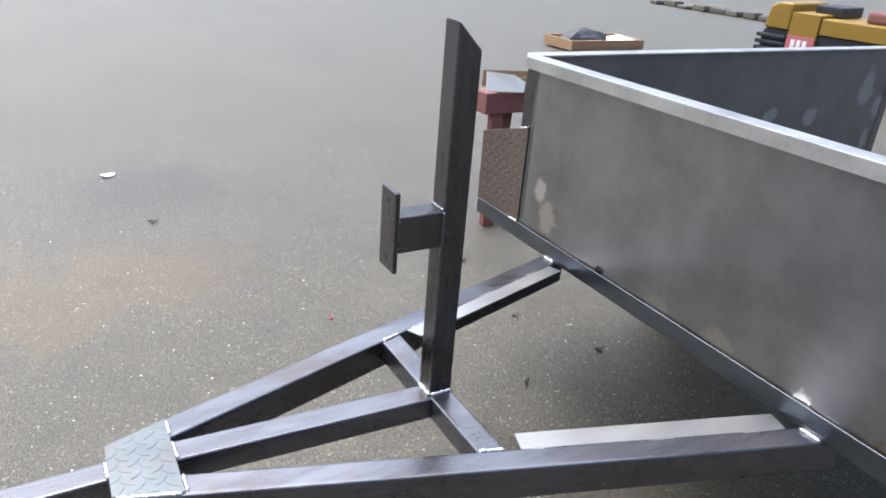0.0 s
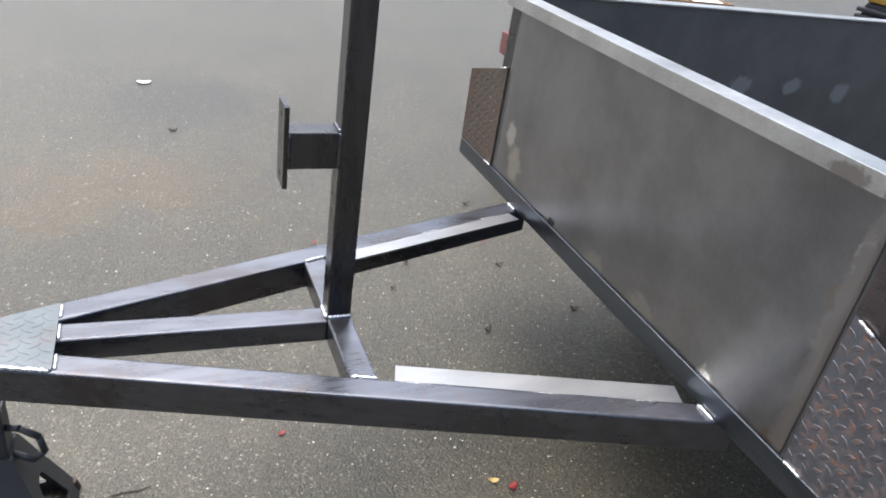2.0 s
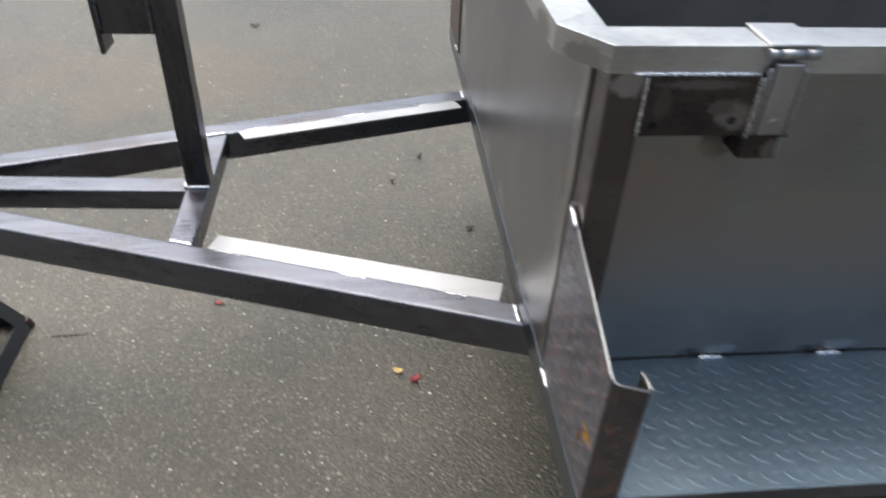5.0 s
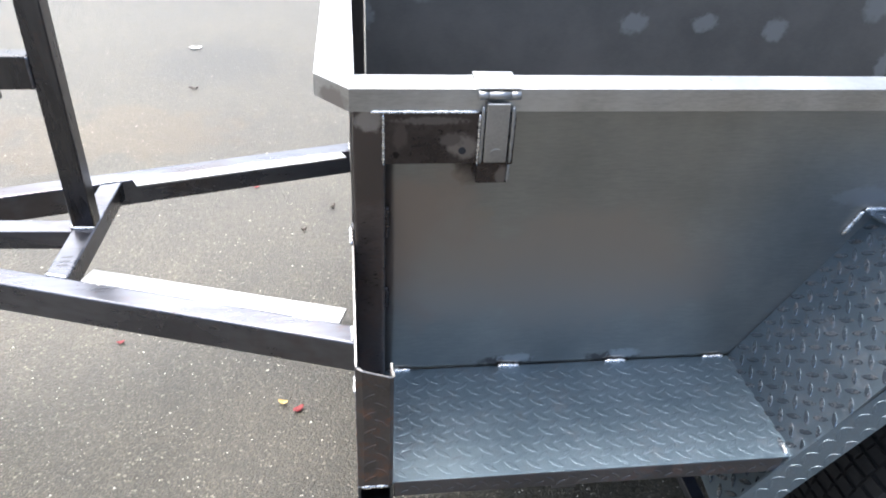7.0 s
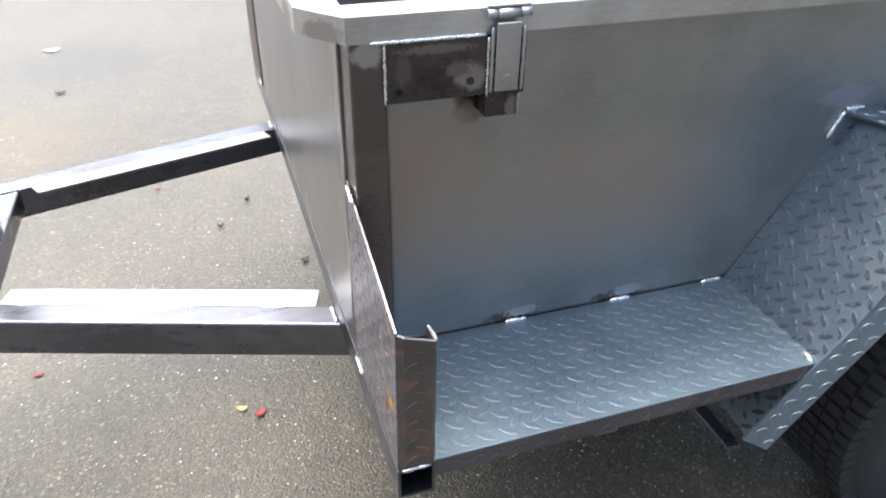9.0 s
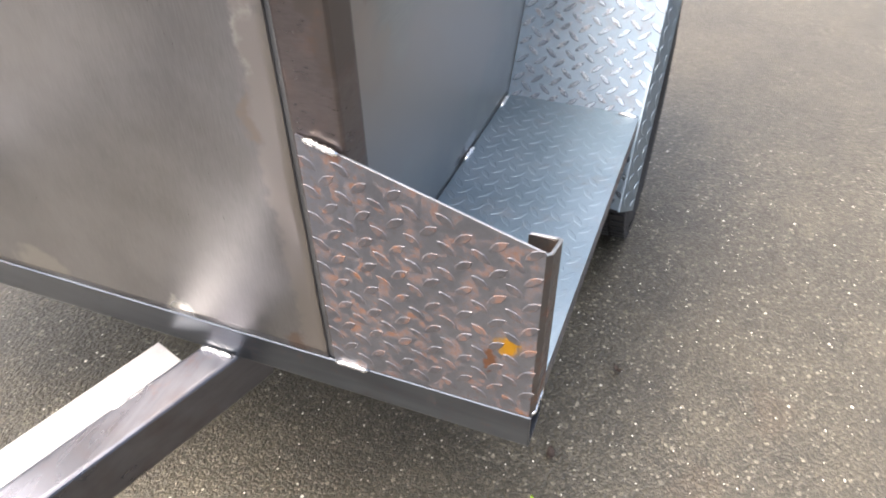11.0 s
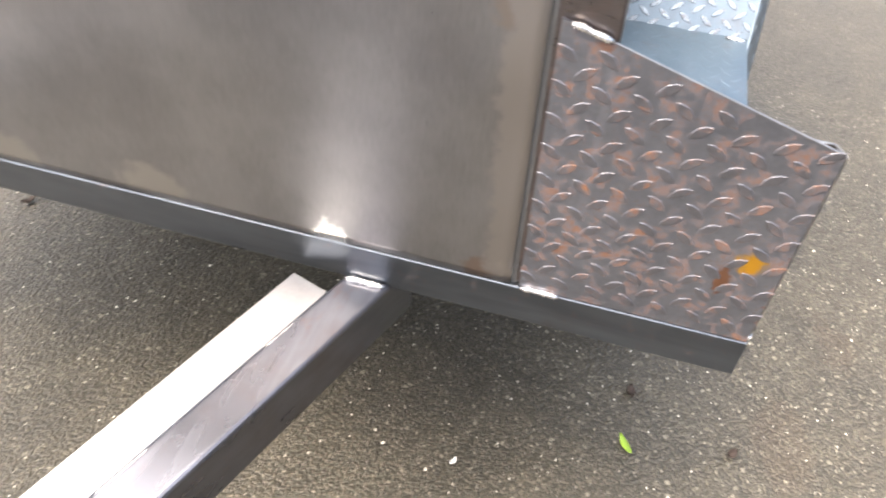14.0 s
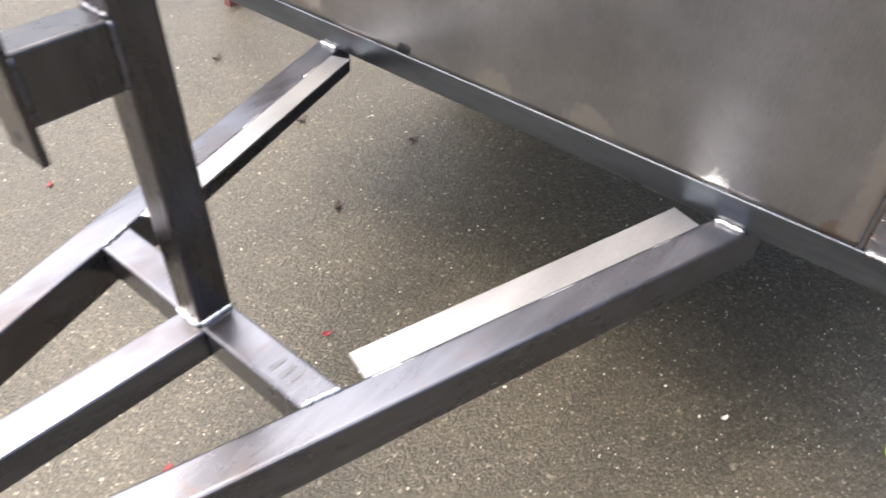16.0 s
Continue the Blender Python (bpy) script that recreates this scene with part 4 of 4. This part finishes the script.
for k in range(4):
    part("side_plate", side_plate(k * math.pi / 2), M_CAST, stand, "pressed side plate with a window")
for sx, sy in ((1, 1), (1, -1), (-1, -1), (-1, 1)):
    part("foot", rounded(rod((sx * (FOOT - 0.012), sy * (FOOT - 0.012), 0.0), (sx * (FOOT - 0.016), sy * (FOOT - 0.016), 0.030), 0.017, 0.013, 12), 0.003), M_FOOT, stand, "rust-tinged foot")
part("column", bar((0, 0, 0.19), (0, 0, 0.38), 0.066, 0.066, 0.006, 0.005), M_CAST, stand)
part("ratchet_bar", bar((0, 0, 0.24), (0, 0, 0.452), 0.036, 0.028, 0.003), M_CAST, stand)
part("saddle", prism([(-0.05, 0.449), (0.05, 0.449), (0.058, 0.478), (0.046, 0.478), (0.040, 0.4675), (-0.040, 0.4675), (-0.046, 0.478), (-0.058, 0.478)], -0.03, 0.03, "y", 0.002, 1), M_CAST, stand)
loop = [(0.034, -0.012, 0.330), (0.060, -0.030, 0.338), (0.092, -0.040, 0.320), (0.098, -0.040, 0.280), (0.074, -0.030, 0.252), (0.036, -0.012, 0.262)]
part("handle", join(*[rod(a, b, 0.007) for a, b in zip(loop, loop[1:])]), M_CAST, stand, "bent rod ratchet handle")

# ---- red trestle with a carton on it ----
trestle = thing("trestle", 0.80, 2.50, 0.0, "faded red painted wooden trestle on the asphalt", "trestle")
part("beam", brick(-0.17, 0.75, -0.055, 0.055, 0.600, 0.705, 0.006), M_REDWOOD, trestle)
for x in (-0.075, 0.62):
    for dx, s in ((-0.010, -1), (0.080, 1)):
        part("leg", bar((x + dx, s * 0.025, 0.60), (x + dx, s * 0.045, 0.0), 0.070, 0.040, 0.004), M_REDWOOD, trestle)
    part("brace", brick(x - 0.045, x + 0.115, -0.018, 0.018, 0.24, 0.29, 0.004), M_REDWOOD, trestle)
carton = thing("carton", 0.88, 2.52, 0.706, "torn open white and brown carton lying on the trestle", "box")
part("tray", join(brick(-0.19, 0.30, -0.07, 0.07, 0.0, 0.005),
                  prism([(-0.10, 0.006), (0.30, 0.006), (0.30, 0.060), (-0.06, 0.070)], -0.070, -0.065, "y"),
                  prism([(-0.19, 0.006), (0.30, 0.006), (0.30, 0.060), (-0.19, 0.085)], 0.065, 0.070, "y"),
                  brick(0.294, 0.300, -0.064, 0.064, 0.006, 0.058)), M_CARD, carton)
flap = prism([(-0.25, 0.012), (-0.05, 0.002), (-0.035, 0.050), (-0.10, 0.085), (-0.24, 0.100)], -0.002, 0.001, "y")
for v in flap.verts:
    v.co.y += -0.100 + 0.30 * v.co.z + 0.4 * max(0.0, -0.17 - v.co.x)
part("flap", flap, M_PAPER, carton, "white torn flap")

# ---- yard behind: tray, machine, kerb ----
tray = thing("wooden_tray", 5.66, 7.42, 0.0, "shallow wooden tray holding a dark heap on the asphalt", "crate")
part("base_board", brick(-0.64, 0.64, -0.30, 0.30, 0.02, 0.05, 0.004), M_WOOD, tray)
for y in (-0.29, 0.29):
    part("side_board", brick(-0.64, 0.64, y - 0.015, y + 0.015, 0.05, 0.15, 0.004), M_WOOD, tray)
for x in (-0.625, 0.625):
    part("end_board", brick(x - 0.015, x + 0.015, -0.275, 0.275, 0.05, 0.15, 0.004), M_WOOD, tray)
for x in (-0.5, 0.5):
    part("runner", brick(x - 0.05, x + 0.05, -0.28, 0.28, 0.0, 0.02), M_WOOD, tray)
# One dark lump stands in for the tray's unknown contents.
scrap = bmesh.new()
bmesh.ops.create_icosphere(scrap, subdivisions=3, radius=1.0, matrix=Matrix.LocRotScale((5.45, 7.42, 0.10), None, (0.38, 0.23, 0.15)))
for v in scrap.verts:
    v.co += Vector((0, 0, 0.05)) * noise.noise(v.co * 9)
    v.co.z = max(v.co.z, 0.051)
tagged(part("dark_heap", scrap, M_BLACK), "dark lumpy heap lying in the wooden tray", "bundle")
sheet_ob = part("paper_sheet", sheet((5.78, 7.22, 0.085), (0.46, 0, 0.05), (0, 0.36, 0.02), 12, 8, 0.002, 0.02, 2.0), M_PAPER)
tagged(sheet_ob, "white crumpled sheet lying in the wooden tray", "paper")

machine = thing("forklift", 6.90, 5.73, 0.0, "yellow and dark forklift truck with a pink tag, parked", "forklift")
machine.rotation_euler.z = radians(-78.2)
part("lower_body", prism([(0.0, 0.13), (2.6, 0.13), (2.6, 0.54), (0.03, 0.54), (0.0, 0.48)], 0.0, 1.0, "y", 0.02, 3), M_BLACK, machine, "dark lower body")
for z in (0.27, 0.35, 0.43):
    part("rubber_rib", brick(-0.05, 0.33, -0.05, 0.95, z, z + 0.05, 0.015), M_BLACK, machine)
part("bumper", brick(-0.08, 0.40, -0.06, 0.95, 0.17, 0.215, 0.008), M_WOOD, machine, "pale wooden bumper edge")
part("hood", prism([(0.02, 0.545), (0.33, 0.545), (0.33, 0.86), (0.14, 0.86), (0.05, 0.80)], -0.03, 0.98, "y", 0.03, 3), M_YELLOW, machine, "rounded yellow hood")
part("side_band", brick(0.70, 2.6, -0.03, 1.0, 0.544, 0.73, 0.015), M_YELLOW, machine, "yellow side band")
part("upright_plate", brick(0.345, 0.690, -0.045, 0.99, 0.19, 0.765, 0.008), M_YELLOW, machine, "yellow upright plate")
tag = part("tag", brick(0.350, 0.685, -0.056, -0.046, 0.215, 0.50, 0.004), M_PINK, machine, "pink tag with an unreadable white label")
for k in range(3):
    part("label_bar", brick(0.41 + k * 0.072, 0.46 + k * 0.072, -0.060, -0.056, 0.345, 0.455, 0.001, 1), M_PAPER, tag)
part("tag_foot", brick(0.690, 0.95, -0.040, 0.0, 0.17, 0.205, 0.004), M_PINK, machine)
part("dash", brick(0.46, 0.80, 0.3, 0.9, 0.735, 0.86, 0.02), M_BLACK, machine, "dark dashboard")
part("seat_pan", brick(1.10, 1.62, 0.2, 0.75, 0.735, 0.86, 0.03), M_REDWOOD, machine, "red seat")
part("seat_back", brick(1.50, 1.62, 0.2, 0.75, 0.865, 1.25, 0.03), M_REDWOOD, machine, "red seat back")
for x in (0.45, 2.1):
    for y in (0.10, 0.90):
        part("wheel", rounded(rod((x, y - 0.08, 0.20), (x, y + 0.08, 0.20), 0.20, None, 32), 0.02), M_RUBBER, machine)

kerb_root = thing("stone_edging", 12.6, 11.3, 0.0, "row of weathered edging stones at the yard's end", "kerb", "", "structure")
rnd = random.Random(4)
for k in range(4, 22):
    s = k - 8
    x, y = 0.12 * s * 0.19 + s * 0.02, -s * 0.42
    wide, long = rnd.uniform(0.11, 0.17), rnd.uniform(0.15, 0.215)
    bm = brick(-wide, wide, -long, long, 0.0, rnd.uniform(0.06, 0.16), 0.035, 2)
    bm.transform(Matrix.Translation((x + rnd.uniform(-0.06, 0.06), y, 0.0)) @ Matrix.Rotation(rnd.uniform(-0.25, 0.25), 4, "Z"))
    part("stone", bm, M_STONE, kerb_root)

# ---- litter on the ground ----


def leaf(name, x, y, length, width, turn, material, label, category="leaf", curl=0.006, cut=0.15):
    bm = bmesh.new()
    rnd = random.Random(int(abs(x * 1000) + abs(y * 100)))
    n = 7
    rows = []
    for i in range(n + 1):
        s = i / n
        w = width / 2 * (math.sin(math.pi * (0.06 + 0.9 * s)) ** 0.8) * rnd.uniform(1 - cut, 1 + cut)
        z = 0.003 + curl * (2 * s - 1) ** 2
        rows.append([bm.verts.new(((s - 0.5) * length, -w, z + curl * 0.5)), bm.verts.new(((s - 0.5) * length, 0, z)), bm.verts.new(((s - 0.5) * length, w, z + curl * 0.6))])
    for a, b in zip(rows, rows[1:]):
        for k in range(2):
            bm.faces.new((a[k], a[k + 1], b[k + 1], b[k])).smooth = True
    low = bmesh.ops.extrude_face_region(bm, geom=bm.faces[:])["geom"]
    for v in low:
        if isinstance(v, bmesh.types.BMVert):
            v.co.z -= 0.0015
    bmesh.ops.recalc_face_normals(bm, faces=bm.faces)
    ob = part(name, bm, material)
    ob.location, ob.rotation_euler = (x, y, 0), (0, 0, radians(turn))
    return tagged(ob, label, category)


leaf("paper_scrap", -0.976, 3.785, 0.080, 0.060, 10, M_PAPER, "crumpled white paper scrap on the asphalt", "litter", 0.008, 0.3)
leaf("leaf", -0.204, 0.537, 0.028, 0.016, -20, M_YELLEAF, "small pale yellow leaf on the asphalt")
leaf("leaf", -0.160, 0.507, 0.034, 0.020, 35, M_REDLEAF, "small dark red leaf on the asphalt")
for x, y, a in ((-0.708, 0.829, 20), (-0.444, 0.967, 70), (-0.274, 0.852, -30), (0.31, 1.773, 10), (-0.403, 1.839, 40)):
    leaf("leaf", x, y, 0.024, 0.012, a, M_REDLEAF, "small bright red leaf scrap on the asphalt", "leaf", 0.004, 0.3)
leaf("leaf", 0.240, -0.222, 0.042, 0.014, 34, M_GRNLEAF, "lime green leaf on the asphalt")
for x, y, s, a in ((0.062, 1.168, 0.042, 30), (0.450, 1.232, 0.045, -20), (0.295, 1.572, 0.046, 0), (-0.079, 1.65, 0.040, 60), (-0.862, 3.035, 0.06, 0), (-0.188, 1.472, 0.03, 20), (0.37, 2.11, 0.05, 10), (0.62, -0.30, 0.03, 50)):
    leaf("dry_leaf", x, y, s * 0.8, s * 0.36, a, M_DRYLEAF, "curled dry dark leaf on the asphalt", "leaf", 0.010, 0.3)
leaf("paper_scrap", 0.107, 0.066, 0.016, 0.009, -30, M_PAPER, "tiny white paper scrap on the asphalt", "litter", 0.006, 0.3)
twig = join(rod((-1.135, 0.713, 0.003), (-1.105, 0.7165, 0.003), 0.0013, 0.0016, 6), rod((-1.105, 0.7165, 0.003), (-1.07, 0.716, 0.003), 0.0016, 0.0015, 6), rod((-1.07, 0.716, 0.003), (-1.04, 0.7235, 0.003), 0.0015, 0.0009, 6))
tagged(part("twig", twig, M_DRYLEAF), "thin dry twig lying on the asphalt", "twig")
leaf("leaf_scrap", 0.36, -0.22, 0.030, 0.016, 15, M_DRYLEAF, "small brown leaf scrap on the asphalt", "leaf", 0.008, 0.3)
leaf("leaf_scrap", 0.28, -0.41, 0.026, 0.013, -40, M_DRYLEAF, "small brown leaf scrap on the asphalt", "leaf", 0.008, 0.3)
